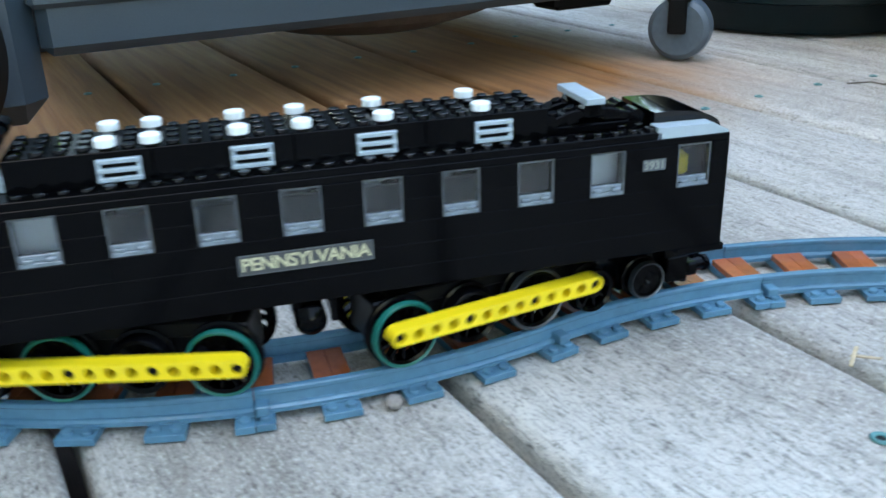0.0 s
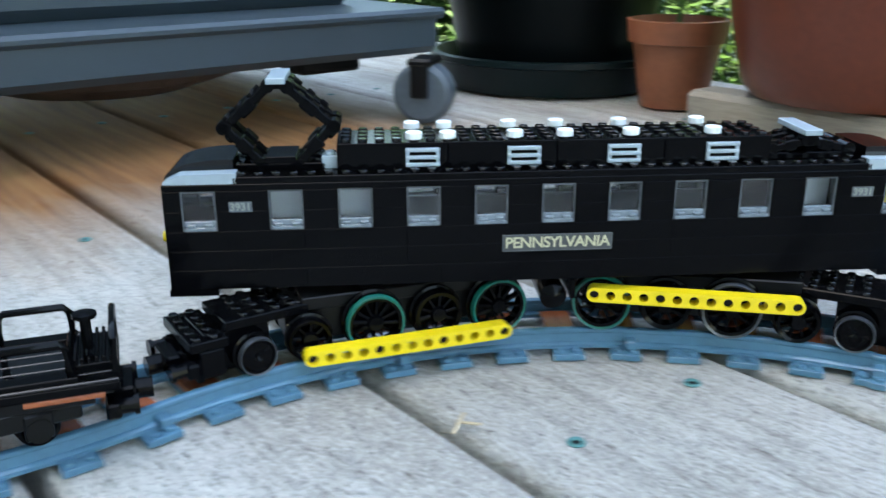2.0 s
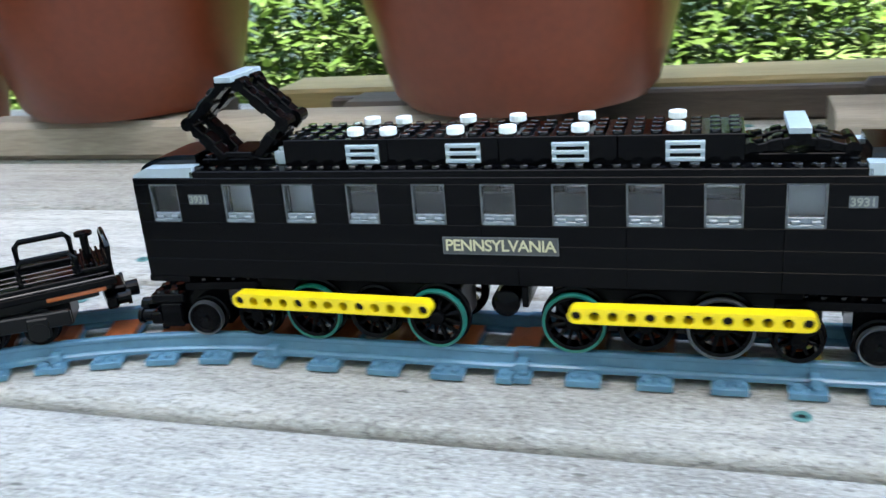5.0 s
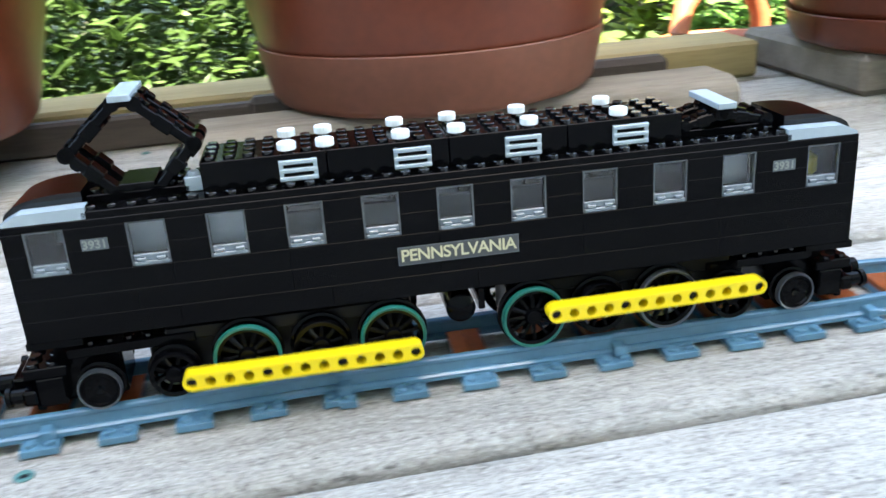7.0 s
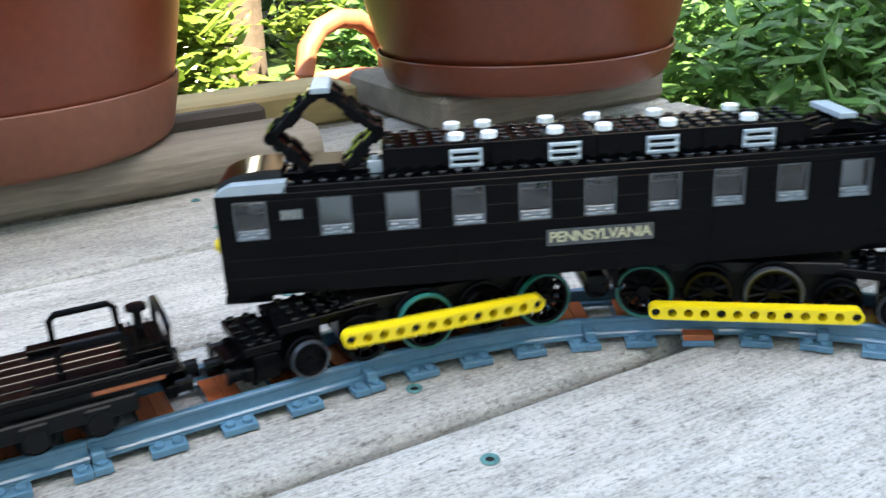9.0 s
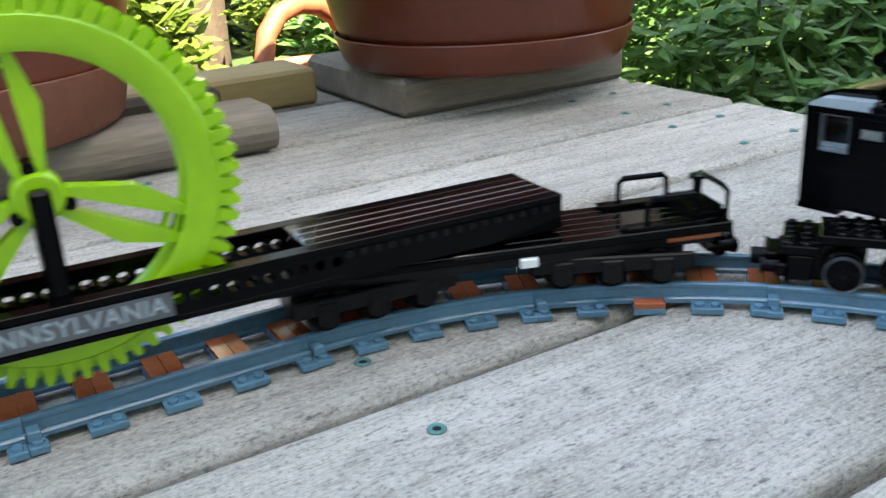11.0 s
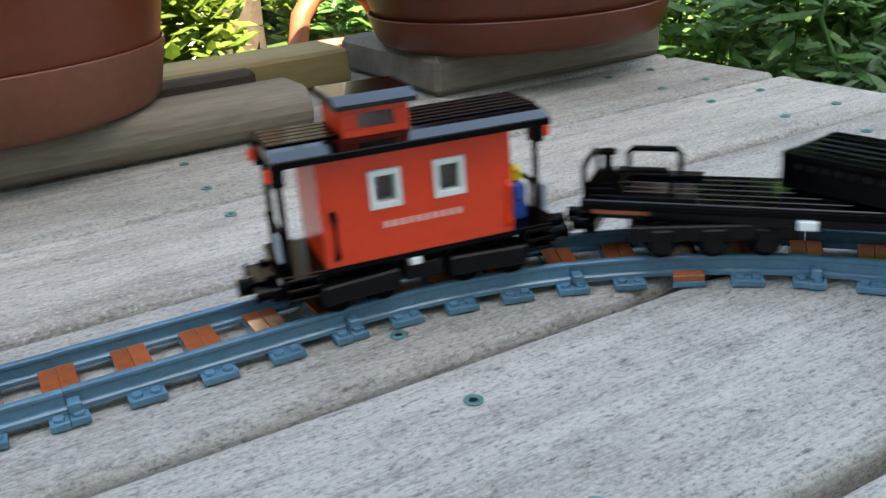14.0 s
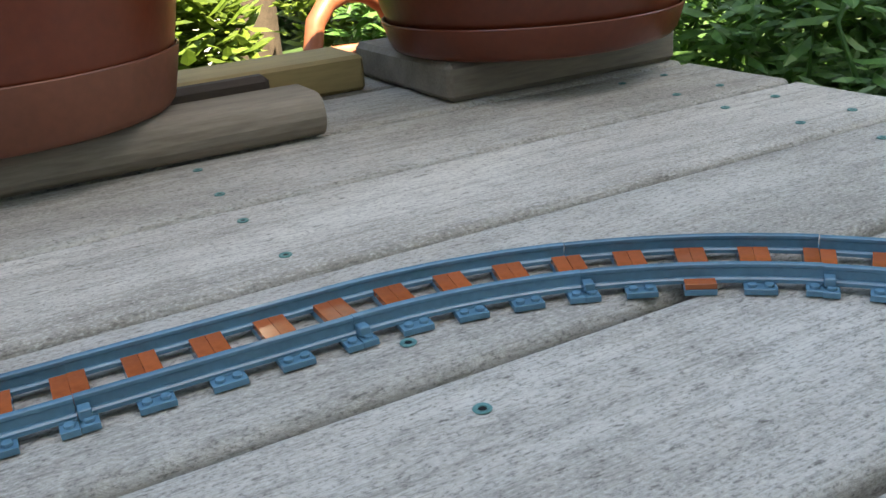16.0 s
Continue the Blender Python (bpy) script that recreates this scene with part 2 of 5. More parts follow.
# ---------------------------------------------------------------- mesh tools
class Build:
    """Collects plain pieces of geometry for one mesh; slot is the material slot of what follows."""

    def __init__(self):
        self.v, self.f, self.s, self.slot = [], [], [], 0

    def add(self, verts, faces):
        n = len(self.v)
        self.v += [tuple(p) for p in verts]
        self.f += [tuple(n + i for i in f) for f in faces]
        self.s += [self.slot] * len(faces)
        return self

    def box(self, x0, x1, y0, y1, z0, z1, c=0.0, m=None):
        """A box with chamfered edges."""
        c = min(c, 0.45 * min(x1 - x0, y1 - y0, z1 - z0))
        lo, hi = (x0, y0, z0), (x1, y1, z1)
        vs, idx = [], {}
        for sx in (0, 1):
            for sy in (0, 1):
                for sz in (0, 1):
                    s = (sx, sy, sz)
                    for a in range(3):
                        p = []
                        for k in range(3):
                            full = hi[k] if s[k] else lo[k]
                            p.append(full if k == a else full + (-c if s[k] else c))
                        idx[(s, a)] = len(vs)
                        vs.append(Vector(p))
        fs = []
        for a in range(3):
            b1, b2 = [k for k in range(3) if k != a]
            for sa in (0, 1):
                ring = []
                for u, w in ((0, 0), (1, 0), (1, 1), (0, 1)):
                    s = [0, 0, 0]
                    s[a], s[b1], s[b2] = sa, u, w
                    ring.append(idx[(tuple(s), a)])
                fs.append(ring if (sa == 1) == (a != 1) else ring[::-1])
        if c > 0:
            for a in range(3):
                b1, b2 = [k for k in range(3) if k != a]
                for u in (0, 1):
                    for w in (0, 1):
                        s0, s1 = [0, 0, 0], [0, 0, 0]
                        s0[b1] = s1[b1] = u
                        s0[b2] = s1[b2] = w
                        s1[a] = 1
                        s0, s1 = tuple(s0), tuple(s1)
                        q = [idx[(s0, b1)], idx[(s0, b2)], idx[(s1, b2)], idx[(s1, b1)]]
                        fs.append(self._face_out(vs, q, lo, hi))
            for sx in (0, 1):
                for sy in (0, 1):
                    for sz in (0, 1):
                        s = (sx, sy, sz)
                        fs.append(self._face_out(vs, [idx[(s, 0)], idx[(s, 1)], idx[(s, 2)]], lo, hi))
        if m is not None:
            vs = [m @ p for p in vs]
        return self.add(vs, fs)

    @staticmethod
    def _face_out(vs, q, lo, hi):
        mid = Vector([(a + b) / 2 for a, b in zip(lo, hi)])
        n = (vs[q[1]] - vs[q[0]]).cross(vs[q[2]] - vs[q[0]])
        return q if n.dot(vs[q[0]] - mid) > 0 else q[::-1]

    def lathe(self, prof, n=24, m=None, closed=False):
        """Turns (radius, height) pairs round z."""
        vs, fs = [], []
        for r, z in prof:
            for k in range(n):
                a = 2 * math.pi * k / n
                vs.append(Vector((r * math.cos(a), r * math.sin(a), z)))
        rows = len(prof)
        for i in range(rows if closed else rows - 1):
            j = (i + 1) % rows
            for k in range(n):
                l = (k + 1) % n
                fs.append((i * n + k, i * n + l, j * n + l, j * n + k))
        if not closed:
            if prof[0][0] > 1e-6:
                fs.append(tuple(range(n))[::-1])
            if prof[-1][0] > 1e-6:
                fs.append(tuple((rows - 1) * n + k for k in range(n)))
        if m is not None:
            vs = [m @ p for p in vs]
        return self.add(vs, fs)

    def cyl(self, p0, p1, r, n=12, r1=None):
        p0, p1 = Vector(p0), Vector(p1)
        d = p1 - p0
        m = Matrix.Translation(p0) @ d.to_track_quat("Z", "Y").to_matrix().to_4x4()
        return self.lathe([(r, 0), (r if r1 is None else r1, d.length)], n, m)

    def stud(self, x, y, z, n=10, r=0.0024):
        return self.lathe([(r, 0), (r, 0.0014), (r * 0.9, 0.0017)], n, Matrix.Translation((x, y, z)))

    def tube(self, path, r, n=8):
        pts = [Vector(p) for p in path]
        vs, fs = [], []
        for i, p in enumerate(pts):
            d = (pts[min(i + 1, len(pts) - 1)] - pts[max(i - 1, 0)]).normalized()
            q = d.to_track_quat("Z", "Y").to_matrix()
            for k in range(n):
                a = 2 * math.pi * k / n
                vs.append(p + q @ Vector((r * math.cos(a), r * math.sin(a), 0)))
        for i in range(len(pts) - 1):
            for k in range(n):
                l = (k + 1) % n
                fs.append((i * n + k, i * n + l, (i + 1) * n + l, (i + 1) * n + k))
        fs += [tuple(range(n))[::-1], tuple((len(pts) - 1) * n + k for k in range(n))]
        return self.add(vs, fs)

    def prism(self, outline, y0, y1, m=None):
        """An outline of (x, z) pairs drawn out along y."""
        n = len(outline)
        vs = [Vector((x, y0, z)) for x, z in outline] + [Vector((x, y1, z)) for x, z in outline]
        fs = [tuple(range(n)), tuple(range(n, 2 * n))[::-1]]
        fs += [((i + 1) % n, i, n + i, n + (i + 1) % n) for i in range(n)]
        if m is not None:
            vs = [m @ p for p in vs]
        return self.add(vs, fs)

    def mesh(self, name, *mats, smooth=False, weld=False):
        me = bpy.data.meshes.new(name)
        me.from_pydata(self.v, [], self.f)
        for mt in mats:
            me.materials.append(mt)
        me.polygons.foreach_set("material_index", self.s)
        bm = bmesh.new()
        bm.from_mesh(me)
        if weld:
            bmesh.ops.remove_doubles(bm, verts=bm.verts, dist=1e-6)
        bmesh.ops.recalc_face_normals(bm, faces=bm.faces)
        bm.to_mesh(me)
        bm.free()
        if smooth:
            me.shade_smooth()
            me.set_sharp_from_angle(angle=radians(35))
        return me


def part(name, shape, parent, *mats, label="", at=None, smooth=False):
    """One mesh object under a thing or a part; shape is a Build or a finished mesh."""
    me = shape.mesh(name, *mats, smooth=smooth) if isinstance(shape, Build) else shape
    ob = new(name, me)
    ob.parent = parent
    if at is not None:
        ob.matrix_basis = at
    if label:
        tagged(ob, label)
    return ob


def thing(name, label, category, group="", at=None, kind=""):
    ob = new(name)
    ob.empty_display_size = 0.02
    if at is not None:
        ob.matrix_basis = at
    return tagged(ob, label, category, group, kind)


def solid(name, shape, label, category, *mats, group="", at=None, kind="", smooth=False):
    """A thing that is one mesh."""
    ob = new(name, shape.mesh(name, *mats, smooth=smooth))
    if at is not None:
        ob.matrix_basis = at
    return tagged(ob, label, category, group, kind)


def lettering(text, size, parent, mat, at, name="lettering", stretch=1.0, bold=0.00012):
    cu = bpy.data.curves.new(name, "FONT")
    cu.body, cu.size, cu.align_x, cu.align_y, cu.extrude = text, size, "CENTER", "CENTER", 0.00012
    cu.space_character, cu.offset = stretch, bold
    cu.materials.append(mat)
    ob = new(name, cu)
    ob.parent = parent
    ob.matrix_basis = at
    return ob


# ---------------------------------------------------------------- the line of the track
# joint number, place and heading of the sections' ends
JOINTS = [
    (-2, 0.1687, 0.1926, 0.8521),
    (2, 0.2317, 0.3030, 1.2528),
    (6, 0.2471, 0.4292, 1.6461),
    (10, 0.2629, 0.5554, 1.2467),
    (14, 0.3270, 0.6651, 0.8370),
    (18, 0.4298, 0.7399, 0.4200),
    (22, 0.5541, 0.7661, -0.0041),
    (26, 0.6821, 0.7668, 0.0145),
    (30, 0.8101, 0.7686, 0.0142),
    (34, 0.9381, 0.7677, -0.0278),
    (38, 1.0660, 0.7647, -0.0197),
    (42, 1.1940, 0.7626, -0.0124),
    (46, 1.3183, 0.7357, -0.4144),
    (50, 1.4218, 0.6620, -0.8235),
    (54, 1.4879, 0.5534, -1.2244),
]
BENDS = [1, 1, -1, -1, -1, -1, 0, 0, 0, 0, 0, -1, -1, -1]   # left +, right -


def step_section(x, y, h, bend, d):
    if bend == 0:
        return x + d * math.cos(h), y + d * math.sin(h), h
    k = bend * radians(22.5) / 0.128
    h1 = h + k * d
    return x + (math.sin(h1) - math.sin(h)) / k, y - (math.cos(h1) - math.cos(h)) / k, h1


SECTIONS = [(JOINTS[i][1:], BENDS[i]) for i in range(len(BENDS))]
first = -2
x, y, h = JOINTS[0][1:]
for bend in (0, -1, -1, 0, 0, 0, 0, 0, 0, 0, 0, 0):     # the line behind the train
    x, y, h = step_section(x, y, h, bend, -0.128)
    SECTIONS.insert(0, ((x, y, h), bend))
    first -= 4
x, y, h = JOINTS[-1][1:]
for bend in (-1, 0, 0, 0, 0, 0, 0, 0, 0, 0):      # and the line ahead of it
    SECTIONS.append(((x, y, h), bend))
    x, y, h = step_section(x, y, h, bend, 0.128)


def on_track(s):
    """Place and heading of the track's centre, s metres along."""
    q = (s / 0.032 - first) / 4
    i = min(max(int(math.floor(q)), 0), len(SECTIONS) - 1)
    (x, y, h), bend = SECTIONS[i]
    return step_section(x, y, h, bend, (q - i) * 0.128)


def riding(s, half):
    """Pose of a stiff vehicle carried at s - half and s + half."""
    a, b = on_track(s - half), on_track(s + half)
    return Matrix.Translation(((a[0] + b[0]) / 2, (a[1] + b[1]) / 2, 0)) @ Matrix.Rotation(math.atan2(b[1] - a[1], b[0] - a[0]), 4, "Z")


# the locomotive's middle, metres along the track, by seconds
TRAVEL = [(0.0, 0.0893), (0.5, 0.1741), (1.0, 0.2540), (1.5, 0.3340), (2.0, 0.4062), (2.5, 0.4758), (3.0, 0.5461), (3.5, 0.6069), (6.0, 0.9790), (6.5, 1.0648), (7.0, 1.1474), (7.5, 1.2361), (8.0, 1.3198), (8.5, 1.3991),
          (11.0, 1.797), (11.5, 1.877), (12.2, 2.004), (12.5, 2.064), (13.3, 2.234), (14.2, 2.437), (14.5, 2.504), (16.0, 2.846)]


def travelled(t):
    ts = [a for a, _ in TRAVEL]
    ss = [b for _, b in TRAVEL]
    i = max(0, min(len(ts) - 2, int(np.searchsorted(ts, t)) - 1))

    def slope(k):
        if k in (0, len(ts) - 1):
            j = min(k, len(ts) - 2)
            return (ss[j + 1] - ss[j]) / (ts[j + 1] - ts[j])
        return (ss[k + 1] - ss[k - 1]) / (ts[k + 1] - ts[k - 1])
    hh = ts[i + 1] - ts[i]
    u = (t - ts[i]) / hh
    return (ss[i] * (2 * u ** 3 - 3 * u ** 2 + 1) + hh * slope(i) * (u ** 3 - 2 * u ** 2 + u)
            + ss[i + 1] * (3 * u ** 2 - 2 * u ** 3) + hh * slope(i + 1) * (u ** 3 - u ** 2))


# ---------------------------------------------------------------- ground, shade wall, edging
GY = 0.3802            # a gap between boards
BW = 0.1541            # board and gap
g = Build().add([(-60, -60, -0.32), (60, -60, -0.32), (60, 60, -0.32), (-60, 60, -0.32)], [(0, 1, 2, 3)])
solid("ground", g, "shaded lawn round the wooden deck", "ground", LAWN, kind="structure")

g = Build().box(-3.2, 1.735, -1.42, 1.42, -0.19, -0.045, 0.004)
solid("deck_frame", g, "dark joist frame under the deck boards", "deck", DARKWOOD, kind="structure")
# unseen wall, added to keep the sun off the deck but not the bushes
g = Build().box(-6, 6, -1.75, -1.55, -0.32, 5.1, 0.01)
solid("wall_south", g, "plain pale unseen wall added to shade the deck", "wall", SHADE_WALL, kind="structure")


def edge_timber():
    g = Build().box(0.28, 1.455, 1.310, 1.40, 0.0005, 0.040, 0.004)
    solid("edge_timber", g, "pale yellowish timber lying along the deck edge", "timber", PALEWOOD, at=pose(0, 0, 0))
    g = Build().box(0.36, 1.02, 1.290, 1.308, 0.0005, 0.033, 0.003)
    solid("edge_board", g, "dark brown board against the deck edge", "board", DARKWOOD)


edge_timber()


# ---------------------------------------------------------------- pots and blocks
def big_pot(x, y, base, r, wide, band, spin, label, saucer=TERRA):
    """A tapered round planter, 0.33 high, with a rolled rim and soil; band: the height of its saucer."""
    t = thing("flower_pot", label, "flower pot", "terracotta flower pots", pose(x, y, base, 0, 0, spin))
    h = 0.33
    lift = 0.006 if band else 0.0
    prof = [(r - 0.03, lift), (r - 0.010, lift + 0.003), (r, lift + 0.014)]
    for k in range(1, 9):
        u = k / 8
        prof.append((r + (wide - r) * u ** 0.9, 0.014 + (h - 0.054) * u))
    prof += [(wide + 0.012, h - 0.034), (wide + 0.017, h - 0.012), (wide + 0.01, h), (wide - 0.004, h - 0.004), (wide - 0.02, h - 0.05), (r - 0.02, 0.02)]
    part("body", Build().lathe(prof, 96), t, TERRA, smooth=True)
    part("soil", Build().lathe([(wide - 0.02, h - 0.06), (0.6 * wide, h - 0.05), (0.0, h - 0.045)], 36), t, SOIL)
    if band:
        q = r + (wide - r) * (band / h) ** 0.9
        sp = [(r - 0.010, -0.0005), (r - 0.002, 0.002), (r + 0.003, 0.008), (q + 0.0022, band - 0.0025), (q + 0.0024, band - 0.001), (q + 0.0018, band), (q + 0.0003, band), (r + 0.001, 0.012)]
        part("saucer", Build().lathe(sp, 96), t, saucer, label="dusty pale terracotta saucer" if saucer is TERRA_PALE else "", smooth=True)
    return t


big_pot(0.152, 1.237, 0.041, 0.117, 0.178, 0, 0, "terracotta flower pot standing on two wood blocks")
big_pot(0.592, 1.235, 0.041, 0.126, 0.192, 0, 40, "terracotta flower pot standing on a board and block")
big_pot(1.078, 1.246, 0.041, 0.149, 0.206, 0.054, 80, "large terracotta flower pot in a dusty saucer on boards", TERRA_PALE)
big_pot(1.628, 1.233, 0.041, 0.155, 0.222, 0.034, 120, "terracotta flower pot on weathered planks at the deck corner")


def block(x0, x1, y0, y1, h, mat, label, c=0.006, round_front=False):
    g = Build()
    if round_front:
        n = 8
        out = []
        for k in range(n + 1):
            a = math.pi / 2 + math.pi * k / n
            out.append((y0 + h / 2 + h / 2 * math.cos(a), h / 2 + h / 2 * math.sin(a)))
        out += [(y1, 0.0), (y1, h)]
        vs = [(x0, a, b) for a, b in out] + [(x1, a, b) for a, b in out]
        m = len(out)
        g.add(vs, [tuple(range(m)), tuple(range(m, 2 * m))] + [(i, (i + 1) % m, m + (i + 1) % m, m + i) for i in range(m)])
    else:
        g.box(x0, x1, y0, y1, 0, h, c)
    cx, cy = (x0 + x1) / 2, (y0 + y1) / 2
    for i, p in enumerate(g.v):
        g.v[i] = (p[0] - cx, p[1] - cy, p[2])
    return solid("wood_block", g, label, "wood block", mat, at=pose(cx, cy, 0.0008), group="blocks under the pots")


block(1.482, 1.778, 1.164, 1.40, 0.040, OLDWOOD, "wide weathered plank under a flower pot at the deck corner")
block(0.86, 1.337, 1.130, 1.20, 0.040, OLDWOOD, "round-edged weathered board under a flower pot", round_front=True)
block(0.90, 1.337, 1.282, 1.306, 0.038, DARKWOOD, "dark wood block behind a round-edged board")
block(0.28, 0.575, 1.150, 1.20, 0.040, OLDWOOD, "round-edged weathered board below a flower pot", round_front=True)
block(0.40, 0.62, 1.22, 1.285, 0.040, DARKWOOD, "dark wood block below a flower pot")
block(0.0, 0.27, 1.15, 1.20, 0.040, OLDWOOD, "grey wood block below a flower pot")
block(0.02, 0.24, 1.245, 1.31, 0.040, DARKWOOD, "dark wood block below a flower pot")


def black_pot():
    t = thing("nursery_pot", "large black plastic nursery pot in its saucer", "flower pot", "", pose(-0.315, 1.258, 0.0))
    part("saucer", Build().lathe([(0.12, 0.001), (0.155, 0.004), (0.168, 0.04), (0.173, 0.042), (0.173, 0.049), (0.164, 0.05), (0.15, 0.012), (0.1, 0.01)], 64), t, POT_RIM, label="dark teal saucer rim", smooth=True)
    part("body", Build().lathe([(0.118, 0.011), (0.128, 0.018), (0.175, 0.28), (0.188, 0.285), (0.19, 0.32), (0.18, 0.322), (0.165, 0.27), (0.1, 0.03)], 64), t, POT_BLACK, smooth=True)
    part("soil", Build().lathe([(0.17, 0.27), (0.09, 0.285), (0, 0.288)], 32), t, SOIL)


black_pot()


def small_pot():
    t = thing("small_flower_pot", "small orange plastic flower pot with a seedling", "flower pot", "", pose(-0.083, 1.237, 0.001))
    part("body", Build().lathe([(0.036, 0.0), (0.040, 0.002), (0.053, 0.078), (0.058, 0.079), (0.061, 0.105), (0.056, 0.106), (0.05, 0.08), (0.03, 0.01)], 40), t, TERRA_CLAY, smooth=True)
    part("soil", Build().lathe([(0.05, 0.088), (0.02, 0.092), (0, 0.093)], 20), t, SOIL)
    part("stem", Build().tube([(0, 0, 0.09), (0.004, 0.002, 0.14), (0.002, 0.006, 0.2)], 0.003), t, LEAF_MID)
    g = Build()
    rnd = random.Random(4)
    for k in range(12):
        leaf(g, Vector((0.002, 0.003, 0.14 + 0.006 * k)), rnd.uniform(0, 6.28), rnd.uniform(-0.2, 0.7), 0.07, 0.028)
    part("foliage", g, t, LEAF_MID)


def leaf(g, p, az_, tilt, length, width, fold=0.25):
    """A pointed leaf of four facets, folded along its rib."""
    d = Vector((math.cos(az_) * math.cos(tilt), math.sin(az_) * math.cos(tilt), math.sin(tilt)))
    s = Vector((-math.sin(az_), math.cos(az_), 0))
    up = d.cross(s)
    a, b, c = p + d * length * 0.35, p + d * length * 0.72, p + d * length - up * length * 0.12
    g.add([p, a + s * width * 0.5 - up * width * fold, b + s * width * 0.36 - up * width * fold, c, b - s * width * 0.36 - up * width * fold, a - s * width * 0.5 - up * width * fold, b, a],
          [(0, 1, 7), (7, 1, 2, 6), (6, 2, 3), (0, 7, 5), (7, 6, 4, 5), (6, 3, 4)])


small_pot()


def clay_jug():
    t = thing("clay_jug", "orange clay strawberry jar with a loop handle", "clay jar", "", pose(1.628, 1.730, -0.050, 0, 0, 25))
    part("body", Build().lathe([(0.06, -0.22), (0.10, -0.2), (0.135, -0.12), (0.142, -0.05), (0.134, -0.005), (0.116, 0.016), (0.107, 0.022), (0.101, 0.021), (0.094, 0.008), (0.09, -0.1)], 56), t, TERRA_CLAY, smooth=True)
    part("handle", Build().tube([(-0.100, 0, 0.008), (-0.104, 0, 0.045), (-0.092, 0, 0.082), (-0.062, 0, 0.108), (-0.02, 0, 0.118), (0.025, 0, 0.112), (0.066, 0, 0.09), (0.092, 0, 0.054), (0.101, 0, 0.008)], 0.0155, 12), t, TERRA_CLAY, smooth=True)
    stand = Build().box(1.47, 1.73, 1.60, 1.85, -0.32, -0.2715, 0.006)
    solid("paving_block", stand, "grey paving block beside the deck", "paving block", OLDWOOD)


clay_jug()


# ---------------------------------------------------------------- the cart at the deck's end
def cart():
    t = thing("utility_cart", "charcoal plastic cart on grey castors", "cart", "", pose(-0.222, 0.634, 0.0))
    b = Build()
    b.box(-0.56, 0.0, -0.345, 0.348, 0.074, 0.122, 0.008)
    b.box(-0.50, -0.10, -0.30, 0.30, 0.1221, 0.62, 0.015)
    part("body", b, t, CART)
    part("lower_lip", Build().box(-0.565, 0.005, -0.350, 0.353, 0.1125, 0.1245, 0.004), t, CART)
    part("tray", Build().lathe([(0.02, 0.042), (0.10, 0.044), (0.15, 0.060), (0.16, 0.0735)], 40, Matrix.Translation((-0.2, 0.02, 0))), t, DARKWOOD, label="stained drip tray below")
    part("foot_panel", Build().box(-0.05, 0.0, -0.425, -0.3455, 0.02, 0.50, 0.02), t, CART)
    part("bracket", Build().box(-0.10, -0.05, 0.19, 0.27, 0.055, 0.0745, 0.004), t, BLACK_DULL)
    for cx, cy in ((0.024, 0.305), (-0.50, 0.30), (-0.50, -0.30)):
        c = part("castor", Build().lathe([(0.012, -0.017), (0.028, -0.0165), (0.0335, -0.012), (0.0345, 0.0), (0.0335, 0.012), (0.028, 0.0165), (0.012, 0.017)], 36, Matrix.Rotation(radians(90), 4, "X") @ Matrix.Identity(4)), t, CASTOR, at=pose(cx, cy, 0.0352, 0, 0, 35), smooth=True)
        part("fork", Build().box(-0.014, 0.014, -0.024, 0.024, 0.030, 0.0395, 0.003).box(-0.01, 0.01, -0.024, -0.019, -0.004, 0.034, 0.002).box(-0.01, 0.01, 0.019, 0.024, -0.004, 0.034, 0.002), c, BLACK_DULL)
    w = part("cart_wheel", Build().lathe([(0.072, -0.012), (0.088, -0.012), (0.094, -0.006), (0.094, 0.006), (0.088, 0.012), (0.072, 0.012)], 56, Matrix.Rotation(radians(90), 4, "Y"), closed=True), t, RUBBER_AND_HOLE, at=pose(0.045, -0.468, 0.0945), smooth=True)
    part("hub", Build().lathe([(0.0, -0.006), (0.073, -0.006), (0.073, 0.005), (0.03, 0.006), (0.02, 0.012), (0, 0.012)], 48, Matrix.Rotation(radians(90), 4, "Y")), w, LGREY, label="pale grey wheel disc", smooth=True)
    part("wheel_axle", Build().cyl((-0.5, -0.468, 0.0945), (0.045, -0.468, 0.0945), 0.006).box(-0.06, -0.03, -0.475, -0.42, 0.08, 0.115, 0.004), t, BLACK_DULL)


cart()


# ---------------------------------------------------------------- garden
def foliage(name, label, zones, mat, n, size, seed, rise=0.25, density=1.0):
    rnd = random.Random(seed)
    g = Build()
    total = sum(z[-1] for z in zones)
    for cx, cy, cz, rx, ry, rz, w in zones:
        for k in range(int(n * w / total)):
            while True:
                p = Vector((rnd.uniform(-1, 1), rnd.uniform(-1, 1), rnd.uniform(-1, 1)))
                if 0.35 < p.length < 1 or (p.length < 0.35 and rnd.random() < 0.2):
                    break
            q = Vector((cx + rx * p.x, cy + ry * p.y, cz + rz * p.z))
            a = rnd.uniform(0, 6.283)
            s = size * rnd.uniform(0.55, 1.35)
            for j in range(3):
                leaf(g, q + Vector((0, 0, 0.01 * j)), a + j * 2.1 + rnd.uniform(-0.4, 0.4), rnd.uniform(-0.55, 0.75) * 0.7 + rise, s, s * rnd.uniform(0.3, 0.45))
    solid(name, g, label, "foliage", mat, kind="stuff")


